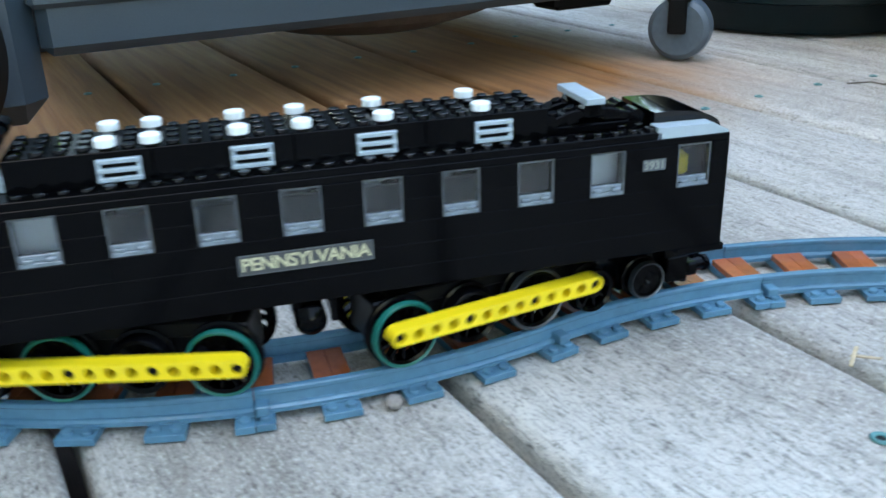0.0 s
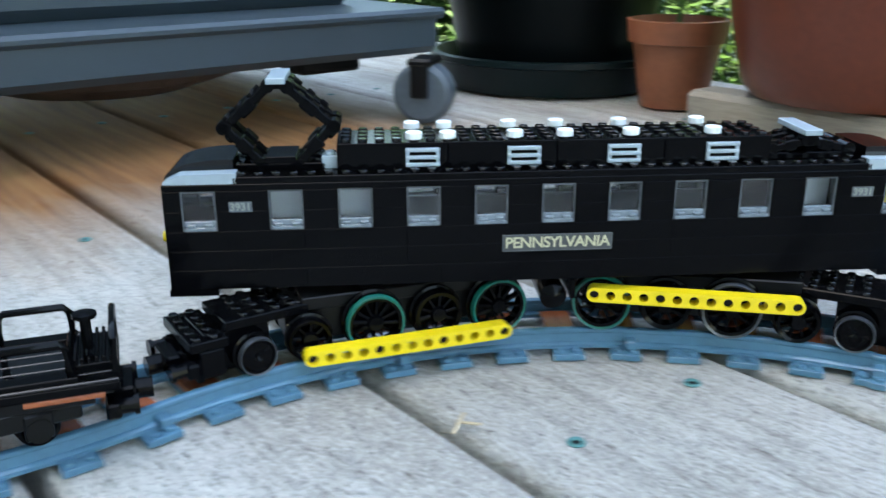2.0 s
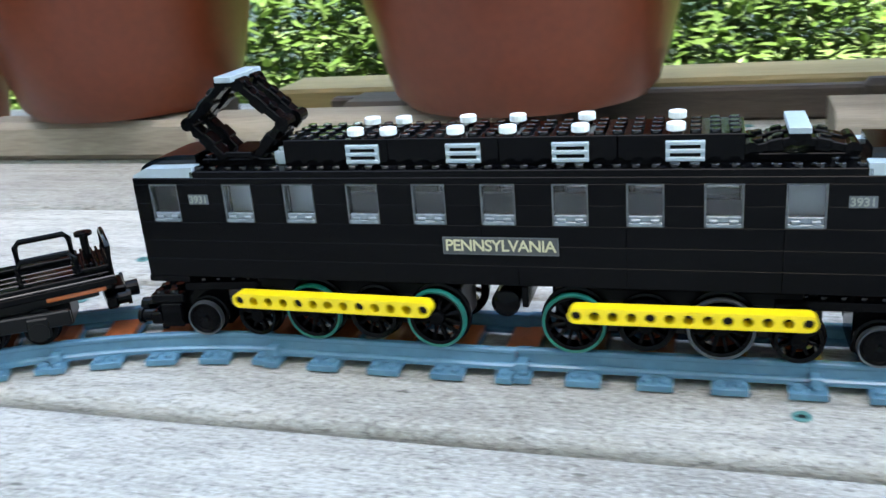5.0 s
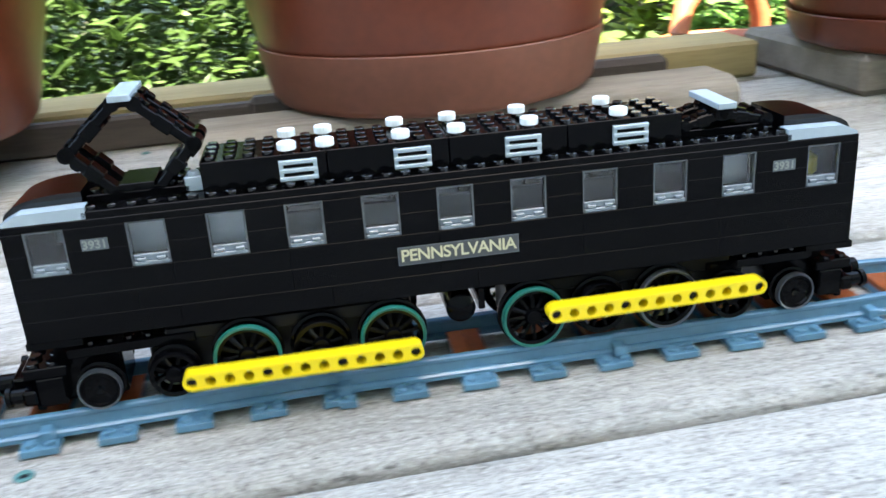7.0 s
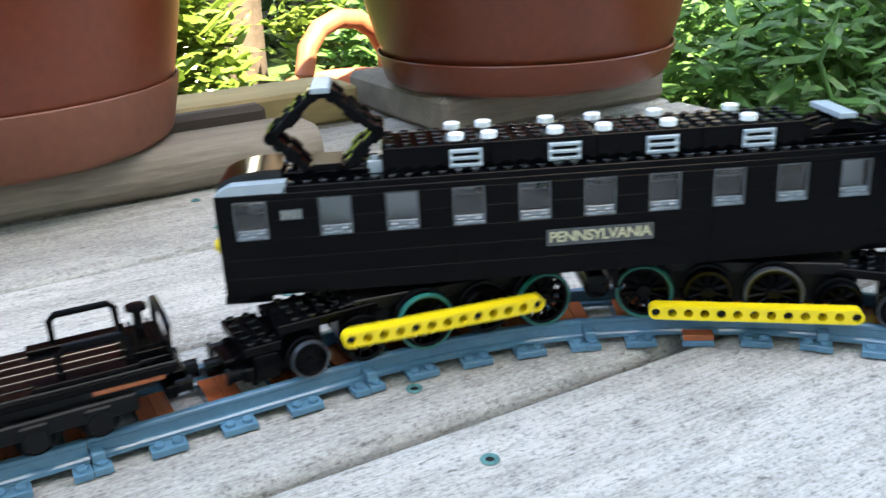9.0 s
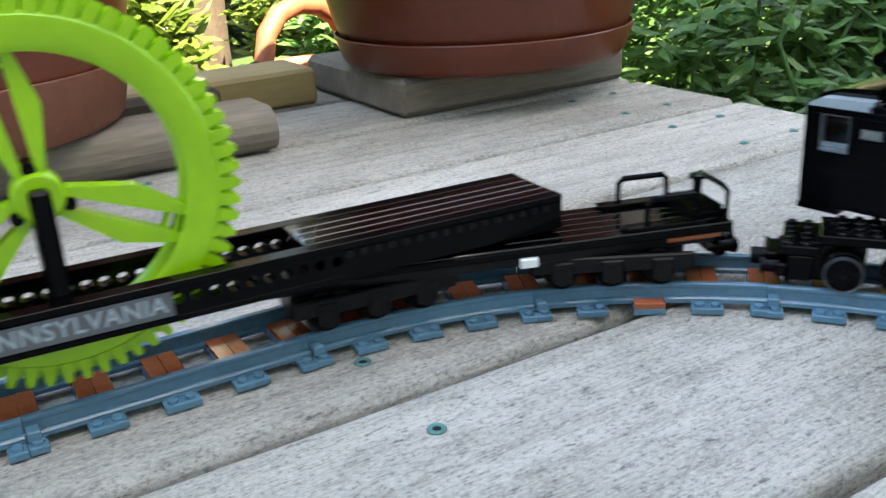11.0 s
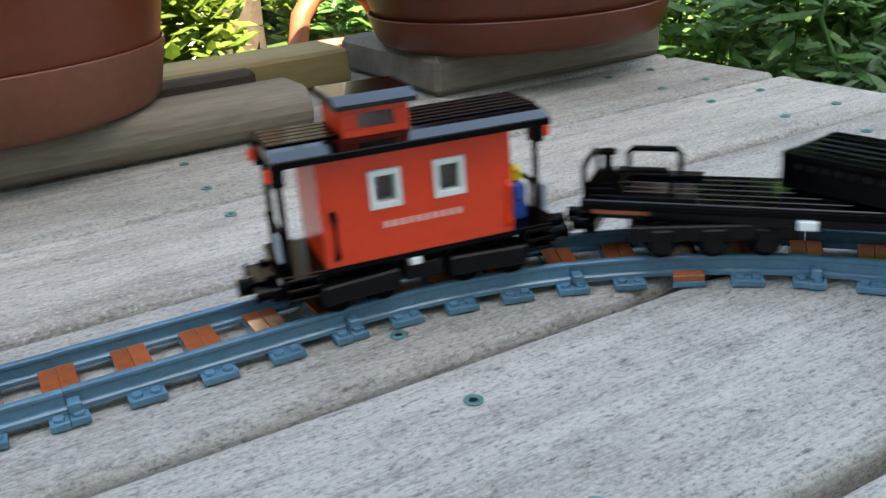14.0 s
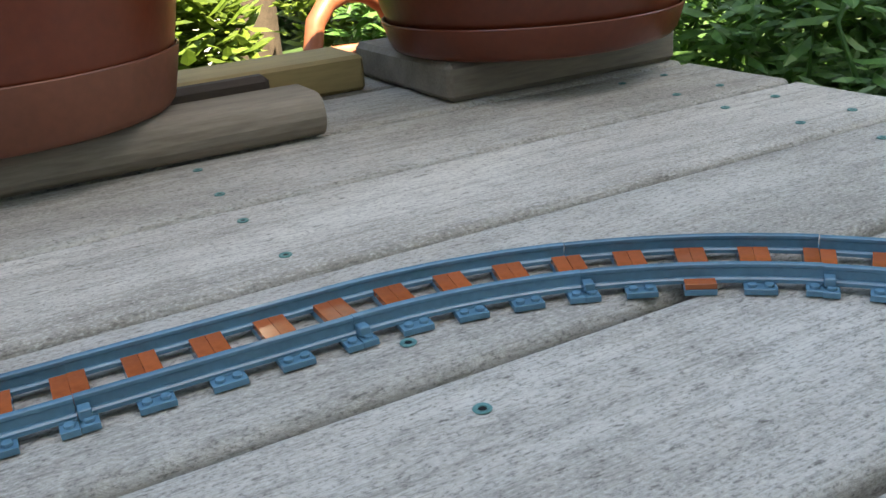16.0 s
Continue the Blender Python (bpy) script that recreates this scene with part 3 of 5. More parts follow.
def stalks(name, label, spots, seed):
    rnd = random.Random(seed)
    g = Build()
    for x, y, z, hgt in spots:
        p = [(x, y, z)]
        for k in range(1, 5):
            p.append((x + rnd.uniform(-0.03, 0.03) * k, y + rnd.uniform(-0.03, 0.03) * k, z + hgt * k / 4))
        g.tube(p, 0.004, 5)
        for k in range(int(hgt / 0.028)):
            u = rnd.uniform(0.2, 1.0)
            i = min(3, int(u * 4))
            q = Vector(p[i]).lerp(Vector(p[i + 1]), u * 4 - i)
            leaf(g, q, rnd.uniform(0, 6.28), rnd.uniform(-0.3, 0.5), rnd.uniform(0.055, 0.10), rnd.uniform(0.022, 0.036))
    solid(name, g, label, "foliage", LEAF_MID, kind="stuff")


rg = random.Random(9)
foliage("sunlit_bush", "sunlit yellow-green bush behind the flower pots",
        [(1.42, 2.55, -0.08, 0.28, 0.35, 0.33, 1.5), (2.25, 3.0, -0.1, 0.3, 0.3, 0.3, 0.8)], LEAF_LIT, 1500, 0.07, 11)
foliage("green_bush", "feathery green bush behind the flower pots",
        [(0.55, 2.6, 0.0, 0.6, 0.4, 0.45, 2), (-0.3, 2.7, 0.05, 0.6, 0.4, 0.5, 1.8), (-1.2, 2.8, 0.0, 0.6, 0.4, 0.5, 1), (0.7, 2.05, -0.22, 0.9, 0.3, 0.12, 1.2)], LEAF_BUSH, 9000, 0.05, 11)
# the last zone is added as a dark backdrop at the far left
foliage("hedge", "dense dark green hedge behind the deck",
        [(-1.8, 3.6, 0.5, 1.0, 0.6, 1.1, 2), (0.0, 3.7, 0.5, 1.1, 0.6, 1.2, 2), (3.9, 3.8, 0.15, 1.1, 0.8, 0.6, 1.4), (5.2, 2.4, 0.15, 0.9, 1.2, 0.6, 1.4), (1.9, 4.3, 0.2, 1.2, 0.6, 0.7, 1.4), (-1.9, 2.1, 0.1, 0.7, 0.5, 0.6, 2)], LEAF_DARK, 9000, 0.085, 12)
foliage("garden_plants", "leafy green garden plants beside the deck",
        [(2.55, 1.75, -0.12, 0.5, 0.5, 0.28, 2), (2.35, 1.15, -0.24, 0.35, 0.4, 0.16, 1.2), (3.2, 1.5, -0.05, 0.6, 0.7, 0.35, 2), (2.3, 2.4, -0.1, 0.4, 0.5, 0.3, 1.5), (2.7, 0.6, -0.24, 0.5, 0.5, 0.18, 1.5), (3.2, 2.6, 0.1, 0.6, 0.6, 0.5, 2)], LEAF_MID, 6500, 0.058, 13)
# far_trees and sunlit_tree: mostly out of view, added for the glossy plastic to mirror
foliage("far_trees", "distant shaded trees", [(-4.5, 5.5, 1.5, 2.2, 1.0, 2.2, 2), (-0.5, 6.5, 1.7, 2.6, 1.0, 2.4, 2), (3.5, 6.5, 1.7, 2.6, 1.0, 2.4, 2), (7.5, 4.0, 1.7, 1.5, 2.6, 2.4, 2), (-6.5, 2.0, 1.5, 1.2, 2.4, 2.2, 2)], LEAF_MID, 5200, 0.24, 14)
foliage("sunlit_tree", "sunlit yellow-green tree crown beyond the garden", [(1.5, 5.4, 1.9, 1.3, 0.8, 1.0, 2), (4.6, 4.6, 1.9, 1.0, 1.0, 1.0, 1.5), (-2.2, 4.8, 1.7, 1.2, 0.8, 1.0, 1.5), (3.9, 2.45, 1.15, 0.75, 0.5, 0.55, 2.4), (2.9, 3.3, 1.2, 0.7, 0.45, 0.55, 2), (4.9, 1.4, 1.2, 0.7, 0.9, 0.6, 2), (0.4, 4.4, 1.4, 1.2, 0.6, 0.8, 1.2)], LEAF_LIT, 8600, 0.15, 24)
stalks("tall_weeds", "tall leafy green stalks beside the deck", [(2.0 + rg.uniform(0, 1.0), 1.3 + rg.uniform(0, 1.3), -0.32, rg.uniform(0.35, 0.75)) for _ in range(46)], 15)
foliage("groundcover", "low green groundcover", [(2.3, 0.2, -0.30, 0.6, 1.0, 0.06, 1), (2.6, 1.4, -0.30, 0.9, 0.9, 0.07, 1.5), (0.5, 2.3, -0.30, 2.4, 0.8, 0.08, 2), (3.6, 0.6, -0.28, 0.7, 1.2, 0.08, 1)], LEAF_MID, 3000, 0.06, 16, rise=0.6)


def fence():
    t = thing("fence", "grey weathered board fence behind the plants", "fence", "", pose(0, 0, 0), kind="structure")
    me = Build().box(-0.068, 0.068, -0.01, 0.01, 0, 1.75, 0.004).mesh("board", FENCE)
    for k in range(34):
        part("board", me, t, at=pose(1.75 + 0.115 * k, 5.15 - 0.09 * k, -0.32, 0, 0, -38))
    part("rail", Build().box(-0.1, 5.1, 0.02, 0.06, 0.9, 0.98, 0.004), t, FENCE, at=pose(1.75, 5.15, -0.32, 0, 0, -38))


fence()


def garden_post():
    g = Build().box(-0.045, 0.045, -0.045, 0.045, 0, 1.6, 0.006)
    solid("garden_post", g, "white painted garden post in the sun", "post", WHITE, at=pose(1.741, 3.2, -0.32))
    g = Build().tube([(0, 0, 0), (0.01, 0.0, 0.5), (0.03, 0.02, 1.2), (0.02, 0.05, 2.2)], 0.09, 14)
    solid("tree_trunk", g, "dark tree trunk behind the bushes", "tree trunk", BARK, at=pose(1.985, 3.5, -0.32), smooth=True)


garden_post()


# ---------------------------------------------------------------- small things lying on the deck
def litter():
    g = Build()
    for k in range(2):
        g.box(-0.007, 0.007, -0.0009, 0.0009, 0, 0.0008, 0.0003, pose(0.004 * k, 0.003 * k, 0.001 + 0.0006 * k, 8 * k, 14 - 30 * k, 70 * k - 60))
    solid("wood_splinters", g, "pale wood splinters caught in a board gap", "wood chip", CHIP, at=pose(0.347, 0.537, 0.001))
    g = Build().lathe([(0.0005, 0), (0.003, 0.001), (0.0036, 0.003), (0.0028, 0.0052), (0.0006, 0.0062)], 14)
    solid("pebble", g, "small grey pebble on the deck", "pebble", PEBBLE, at=pose(0.274, 0.348, 0.0), smooth=True)
    g = Build().tube([(-0.03, 0, 0.001), (-0.01, 0.006, 0.004), (0.012, 0.002, 0.003), (0.034, 0.01, 0.002)], 0.0008, 5).tube([(0.0, 0.003, 0.003), (0.006, 0.018, 0.004), (0.004, 0.03, 0.003)], 0.0006, 5)
    solid("dry_twig", g, "thin dry twig on the deck", "twig", BARK, at=pose(0.02, 0.99, 0.0, 0, 0, 20))


litter()


# ---------------------------------------------------------------- the track
def rail_mesh(bend, side):
    """One rail, half the gauge beside the centre line, by stations along the section."""
    sec = [(-0.0040, 0.0032), (0.0040, 0.0032), (0.0040, 0.0052), (0.0030, 0.0060), (0.0016, 0.0062), (0.0014, 0.0104), (0.0020, 0.0110), (0.0020, 0.0126), (0.0014, 0.0130),
           (-0.0014, 0.0130), (-0.0020, 0.0126), (-0.0020, 0.0110), (-0.0014, 0.0104), (-0.0016, 0.0062), (-0.0030, 0.0060), (-0.0040, 0.0052)]
    n = 1 if bend == 0 else 12
    vs, fs, m = [], [], len(sec)
    for i in range(n + 1):
        d = 0.0001 + (0.128 - 0.0002) * i / n
        px, py, ph = step_section(0, 0, 0, bend, d)
        for a, z in sec:
            o = side * 0.020 + a
            vs.append((px - math.sin(ph) * o, py + math.cos(ph) * o, z))
    for i in range(n):
        fs += [(i * m + k, i * m + (k + 1) % m, (i + 1) * m + (k + 1) % m, (i + 1) * m + k) for k in range(m)]
    fs += [tuple(range(m))[::-1], tuple(n * m + k for k in range(m))]
    return Build().add(vs, fs).mesh("rail", BGREY)


def sleeper_mesh(x0, x1, bare=False):
    b = Build().box(x0, x1, -0.032, 0.032, 0, 0.0032, 0.0002)
    b.box(x0, x1, -0.0245, 0.0245, 0.0031, 0.0040, 0.0001)
    for yy in (-0.028, 0.028):
        if bare and yy < 0:
            continue
        for xx in (-0.004, 0.004):
            if x0 <= xx <= x1:
                b.stud(xx, yy, 0.0032)
    return b.mesh("sleeper", BGREY)


RAILS = {(b, s): rail_mesh(b, s) for b in (-1, 0, 1) for s in (-1, 1)}
SLEEPER, SLEEPER_A, SLEEPER_B = sleeper_mesh(-0.008, 0.008), sleeper_mesh(0.00003, 0.008), sleeper_mesh(-0.008, -0.00003)
SLEEPER_BARE = sleeper_mesh(-0.008, 0.008, True)
TILE = Build().box(-0.0079, -0.00006, -0.0158, 0.0158, 0.0040, 0.0072, 0.00016).mesh("tie_tile", BROWN)
TILE_END = Build().box(-0.0078, 0.0078, -0.0319, -0.0245, 0.0033, 0.0064, 0.0003).mesh("tie_tile", BROWN)
CLIP = Build().box(-0.0028, 0.0028, -0.0035, 0.0035, 0.0040, 0.0088, 0.0005).mesh("joint_clip", BGREY)


def track_section(i, place, bend):
    kind = {0: "straight", 1: "curved", -1: "curved"}[bend]
    t = thing("track_section", "%s bluish-grey toy railway track with brown ties" % kind, "toy track", "toy railway track", pose(place[0], place[1], 0.0006, 0, 0, math.degrees(place[2])))
    for s in (-1, 1):
        part("rail", RAILS[(bend, s)], t)
    for k in range(5):
        px, py, ph = step_section(0, 0, 0, bend, 0.032 * k)
        at = pose(px, py, 0, 0, 0, math.degrees(ph))
        number = first + 4 * i + k
        me = SLEEPER_A if k == 0 else SLEEPER_B if k == 4 else SLEEPER_BARE if number == 48 else SLEEPER
        sl = part("sleeper", me, t, at=at)
        if number == 48:
            part("tie_tile", TILE_END, sl)
        for half in (0, 1):
            if (k == 0 and half == 0) or (k == 4 and half == 1):
                continue
            part("tie_tile", TILE, sl, at=pose(0.00796 * half, 0, 0))
        if k in (0, 4):
            for s in (-1, 1):
                if k == 0:
                    part("joint_clip", CLIP, sl, at=pose(0.0031, s * 0.0246, 0))


for i, (place, bend) in enumerate(SECTIONS):
    track_section(i, place, bend)


# ---------------------------------------------------------------- rolling stock: shared pieces
RAIL_TOP = 0.0136
TURN = Matrix.Rotation(radians(90), 4, "X")


def wheelset(name, r, parent, at, spokes=0, band=False, rim=False, crank=0.0, label="", split=False):
    """Two wheels on an axle along y; split: each wheel a part of its own."""
    mats = (BLACK, GREEN_BAND if band else RIM_GREY)
    b = Build()
    if split:
        holder = new(name)
        holder.empty_display_size = 0.01
        holder.parent = parent
        tagged(holder, label)
    for sd in (-1, 1):
        if split:
            b = Build()
        m = Matrix.Translation((0, sd * 0.0205, 0)) @ Matrix.Rotation(radians(90 if sd < 0 else -90), 4, "X")
        b.slot = 0
        if spokes:
            b.lathe([(r * 0.80, -0.003), (r * 0.80, 0.0022), (r * 0.96, 0.0030), (r, 0.0022), (r, -0.0030), (r + 0.0012, -0.0034), (r + 0.0012, -0.0048), (r * 0.8, -0.0048)], 40, m, closed=True)
            b.lathe([(0.0, 0.0030), (0.0034, 0.0030), (0.0042, 0.0018), (0.0042, -0.004), (0, -0.004)], 16, m)
            for k in range(spokes):
                b.box(0.003, r * 0.83, -0.0008, 0.0008, -0.003, 0.0012, 0.0003, m @ Matrix.Rotation(2 * math.pi * k / spokes, 4, "Z"))
        else:
            b.lathe([(0.0, 0.0012), (0.0022, 0.0024), (r * 0.5, 0.0018), (r * 0.74, 0.0020), (r * 0.80, 0.0030), (r * 0.96, 0.0030), (r, 0.0022), (r, -0.0030), (r + 0.0011, -0.0034), (r + 0.0011, -0.0048), (0.0, -0.0048)], 36, m)
            for k in range(5):
                b.box(0.0035, r * 0.7, -0.0007, 0.0007, 0.0012, 0.0024, 0.0002, m @ Matrix.Rotation(2 * math.pi * k / 5, 4, "Z"))
        if crank:
            b.cyl((crank, sd * 0.021, 0), (crank, sd * 0.0275, 0), 0.0024, 12)
        # a plain rim ring has the wheel edge's grey highlight put into its colour
        if band or rim:
            b.slot = 1
            b.lathe([(r * 0.90, 0.0030), (r * 0.975, 0.0034), (r * 1.012, 0.0024), (r * 1.012, 0.0005), (r * 0.93, 0.0026)], 44, m, closed=True)
        if split:
            part("wheel", b, holder, *mats, smooth=True)
    if split:
        part("axle", Build().cyl((0, -0.02, 0), (0, 0.02, 0), 0.0022, 10), holder, BLACK)
        return holder
    b.slot = 0
    b.cyl((0, -0.02, 0), (0, 0.02, 0), 0.0022, 10)
    return part(name, b, parent, *mats, at=at, smooth=True, label=label)


def beam_mesh(holes=13):
    """A studless yellow beam along x, centred, with a row of round holes."""
    b = Build()
    n, w, hr, th = 20, 0.0037, 0.0023, 0.0036
    for i in range(holes):
        cx = (i - (holes - 1) / 2) * U
        end = -1 if i == 0 else 1 if i == holes - 1 else 0
        outer, inner = [], []
        for k in range(n):
            a = 2 * math.pi * (k + 0.5) / n
            ca, sa = math.cos(a), math.sin(a)
            if end and ca * end > 0:
                p = (w * ca, w * sa)
            else:
                q = min(0.004 / abs(ca) if abs(ca) > 1e-9 else 9, w / abs(sa) if abs(sa) > 1e-9 else 9)
                p = (q * ca, q * sa)
                if k in (2, 7, 12, 17):        # the corners of the segment
                    p = (math.copysign(0.004, ca), math.copysign(w, sa))
            outer.append((cx + p[0], p[1]))
            inner.append((cx + hr * ca, hr * sa))
        vs = [(x_, -th, z_) for x_, z_ in outer] + [(x_, -th, z_) for x_, z_ in inner] + [(x_, th, z_) for x_, z_ in outer] + [(x_, th, z_) for x_, z_ in inner]
        fs = []
        for k in range(n):
            l = (k + 1) % n
            fs += [(k, l, n + l, n + k), (2 * n + l, 2 * n + k, 3 * n + k, 3 * n + l), (n + k, n + l, 3 * n + l, 3 * n + k)]
            if not (abs(outer[k][0] - outer[l][0]) < 1e-6 and abs(abs(outer[k][0] - cx) - 0.004) < 1e-6):
                fs.append((l, k, 2 * n + k, 2 * n + l))
        b.add(vs, fs)
    return b.mesh("coupling_rod", YELLOW, weld=True)


def coupler(b, x, d, z=0.021):
    """A magnet coupling and pair of buffers at x, pointing along d (+1 or -1)."""
    b.box(min(x, x + d * 0.012), max(x, x + d * 0.012), -0.010, 0.010, z - 0.004, z + 0.006, 0.001)
    b.cyl((x + d * 0.010, 0, z), (x + d * 0.019, 0, z), 0.0045, 14)
    b.box(min(x, x + d * 0.006), max(x, x + d * 0.006), -0.020, 0.020, z - 0.003, z + 0.004, 0.001)
    for s in (-1, 1):
        b.cyl((x + d * 0.004, s * 0.016, z + 0.001), (x + d * 0.011, s * 0.016, z + 0.001), 0.0032, 12)
        b.cyl((x + d * 0.011, s * 0.016, z + 0.001), (x + d * 0.013, s * 0.016, z + 0.001), 0.0042, 12)
        b.stud(x + d * 0.004, s * 0.010, z + 0.006)


def studs_on(b, x0, nx, y0, ny, z):
    for i in range(nx):
        for j in range(ny):
            b.stud(x0 + i * U, y0 + j * U, z, 9)


# ---------------------------------------------------------------- the locomotive
BRICKS = {n: Build().box(-n * U / 2 + 0.00002, n * U / 2 - 0.00002, -0.004, 0.004, 0.00002, 0.0096 - 0.00002, 0.00013).mesh("brick", BLACK) for n in (1, 2, 3, 4, 6, 8)}
WIN_X = [-21, -16, -12, -8, -4, 0, 4, 8, 12, 16, 21]


def locomotive():
    t = thing("toy_locomotive", "black brick-built electric locomotive with yellow side rods", "toy train")
    zb = 5.8 * U
    # shell: brick courses, window bays, top plate
    for sd in (-1, 1):
        yy = sd * 0.020
        for c, pattern in enumerate(([8, 8, 8, 6, 8, 8], [6, 8, 8, 8, 8, 8], [8, 6, 8, 8, 8, 8])):
            x0 = -23.0
            for n in pattern:
                part("brick", BRICKS[n], t, at=pose((x0 + n / 2) * U, yy, zb + c * 0.0096))
                x0 += n
        edges = [-23.0]
        for wx in WIN_X:
            edges += [wx - 1.0, wx + 1.0]
        edges.append(23.0)
        for c in (3, 4):
            for k in range(0, len(edges), 2):
                n = round(edges[k + 1] - edges[k])
                part("brick", BRICKS[n], t, at=pose((edges[k] + edges[k + 1]) / 2 * U, yy, zb + c * 0.0096))
        part("top_plate", Build().box(-0.184, 0.184, yy - 0.004, yy + 0.004, zb + 0.0481, zb + 0.0512, 0.0003), t, BLACK)
    WF = Build().box(-0.0079, -0.0071, -0.0006, 0.0036, 0, 0.0192).box(0.0071, 0.0079, -0.0006, 0.0036, 0, 0.0192).box(-0.0071, 0.0071, -0.0006, 0.0036, 0.0184, 0.0192).mesh("window_frame", FRAME)
    WP = Build().box(-0.0071, 0.0071, 0.0006, 0.0012, 0.0045, 0.0184).mesh("pane", GLASS)
    ws = Build().box(-0.0071, 0.0071, -0.0012, 0.0034, 0.0, 0.0018, 0.0003).box(-0.0071, 0.0071, 0.0, 0.003, 0.0018, 0.0046, 0.0003)
    for q in (-0.004, 0.004):
        ws.box(q - 0.002, q + 0.002, -0.0014, 0.001, 0.0018, 0.0034, 0.0004)
    WS = ws.mesh("window_sill", CLEAR)
    for sd in (-1, 1):
        for wx in WIN_X:
            w = part("window", WF, t, at=pose(wx * U, sd * 0.0225, zb + 0.0288, 0, 0, 0 if sd < 0 else 180))
            part("pane", WP, w)
            part("sill", WS, w)
    for ex in (-1, 1):
        part("end_wall", Build().box(ex * 0.180 - 0.004, ex * 0.180 + 0.004, -0.0159, 0.0159, zb, zb + 0.0512, 0.0003), t, BLACK)
        part("end_valance", Build().box(ex * 0.174 - 0.011, ex * 0.174 + 0.012, -0.0238, 0.0238, zb - 0.0034, zb - 0.0001, 0.0003), t, BLACK)
        hl = Build().cyl((ex * 0.184, 0, 0.066), (ex * 0.189, 0, 0.066), 0.0042, 16).cyl((ex * 0.189, 0, 0.066), (ex * 0.1905, 0, 0.066), 0.0026, 16)
        part("headlight", hl, t, YELLOW if ex < 0 else BLACK, label="yellow headlight" if ex < 0 else "")
    part("cab_floor", Build().box(-0.175, 0.175, -0.0158, 0.0158, zb + 0.0002, zb + 0.003, 0.0002), t, BLACK)
    # things seen through the panes
    for wx in (-16, -12, 16):
        part("inner_panel", Build().box(wx * U - 0.009, wx * U + 0.009, -0.0135, -0.0105, zb + 0.022, zb + 0.048, 0.0003), t, WHITE, label="white panel inside")
    part("inner_panel", Build().box(-0.085, 0.085, 0.002, 0.005, zb + 0.003, zb + 0.036, 0.0003), t, STICKER_GREY, label="grey machinery panel inside")
    part("driver_figure", Build().lathe([(0.004, 0.0), (0.0055, 0.012), (0.003, 0.016), (0.0048, 0.017), (0.0048, 0.024), (0.002, 0.026)], 16), t, YELLOW, at=pose(0.166, -0.0125, zb + 0.016), label="small yellow plastic figure", smooth=True)
    # roof
    zr = zb + 0.0512
    part("roof_plate", Build().box(-0.152, 0.152, -0.0238, 0.0238, zr, zr + 0.0032, 0.0003), t, BLACK)
    for sd in (-1, 1):
        b = Build()
        studs_on(b, -18.5 * U, 38, sd * 0.020, 1, zr + 0.0032)
        part("stud_strip", b, t, BLACK_GLOSS)
    zt = zr + 0.0160
    for k in range(4):
        x0, x1 = (-13 + 6.5 * k) * U, (-13 + 6.5 * (k + 1)) * U
        part("roof_block", Build().box(x0 + 0.0001, x1 - 0.0001, -0.0158, 0.0158, zr + 0.0032, zt, 0.0003), t, BLACK)
    for k in range(2):
        b = Build()
        studs_on(b, (-12.5 + 13 * k) * U, 13, -0.012, 4, zt)
        part("stud_field", b, t, BLACK_GLOSS)
    INS = Build().lathe([(0.0037, 0), (0.0040, 0.0003), (0.0040, 0.0028), (0.0037, 0.0032)], 18).mesh("insulator", WHITE)
    for wx in (-8.5, -6.5, -2.5, 0.5, 4.5, 9.5):
        for yy in (-0.012, 0.012):
            part("insulator", INS, t, at=pose(wx * U, yy, zt + 0.0012), label="white round roof insulator")
    for sd in (-1, 1):
        for gx in (-8, -2, 4, 10):
            b = Build()
            for q in range(3):
                b.box(-0.008, 0.008, -0.0014, 0.0006, 0.0035 * q, 0.0035 * q + 0.0018, 0.0003)
            b.box(-0.0079, -0.0062, -0.0008, 0.0006, 0, 0.0088).box(0.0062, 0.0079, -0.0008, 0.0006, 0, 0.0088)
            part("grille", b, t, LGREY, at=pose(gx * U, sd * 0.0164, zr + 0.0048, 0, 0, 0 if sd < 0 else 180), label="light grey roof grille")
    # rounded roof ends with grey edge tiles
    for ex in (-1, 1):
        out = [(0.152, zr), (0.184, zr)]
        for k in range(9):
            a = k / 8 * math.pi / 2
            out.append((0.158 + 0.026 * math.cos(a), zr + 0.0008 + 0.0088 * math.sin(a)))
        out.append((0.152, zr + 0.0096))
        part("roof_end", Build().prism([(ex * a, c) for a, c in out], -0.0158, 0.0158), t, BLACK_GLOSS, smooth=True)
        for sd in (-1, 1):
            out2 = [(0.150, zr + 0.0002), (0.183, zr + 0.0002), (0.183, zr + 0.0014), (0.176, zr + 0.0048), (0.150, zr + 0.0052)]
            part("edge_tile", Build().prism([(ex * a, c) for a, c in out2], sd * 0.0238, sd * 0.0161), t, LGREY, label="shiny grey edge tile")
    # raised pantograph
    def arm(x0, z0, x1, z1, y, name="pantograph_arm"):
        d = math.hypot(x1 - x0, z1 - z0) * U
        b = Build().box(0, d, -0.0038, 0.0038, -0.0024, 0.0016, 0.0005).box(d * 0.35, d * 0.65, -0.0040, 0.0040, -0.0036, 0.0022, 0.0006)
        k = 0.004
        while k < d - 0.003:
            b.stud(k, 0, 0.0016, 9)
            k += U
        b.cyl((0.001, -0.0045, 0), (0.001, 0.0045, 0), 0.0032, 12)
        b.cyl((d, -0.0045, 0), (d, 0.0045, 0), 0.0032, 12)
        part(name, b, t, BLACK, at=Matrix.Translation((x0 * U, y, z0 * U)) @ Matrix.Rotation(-math.atan2(z1 - z0, x1 - x0), 4, "Y"))
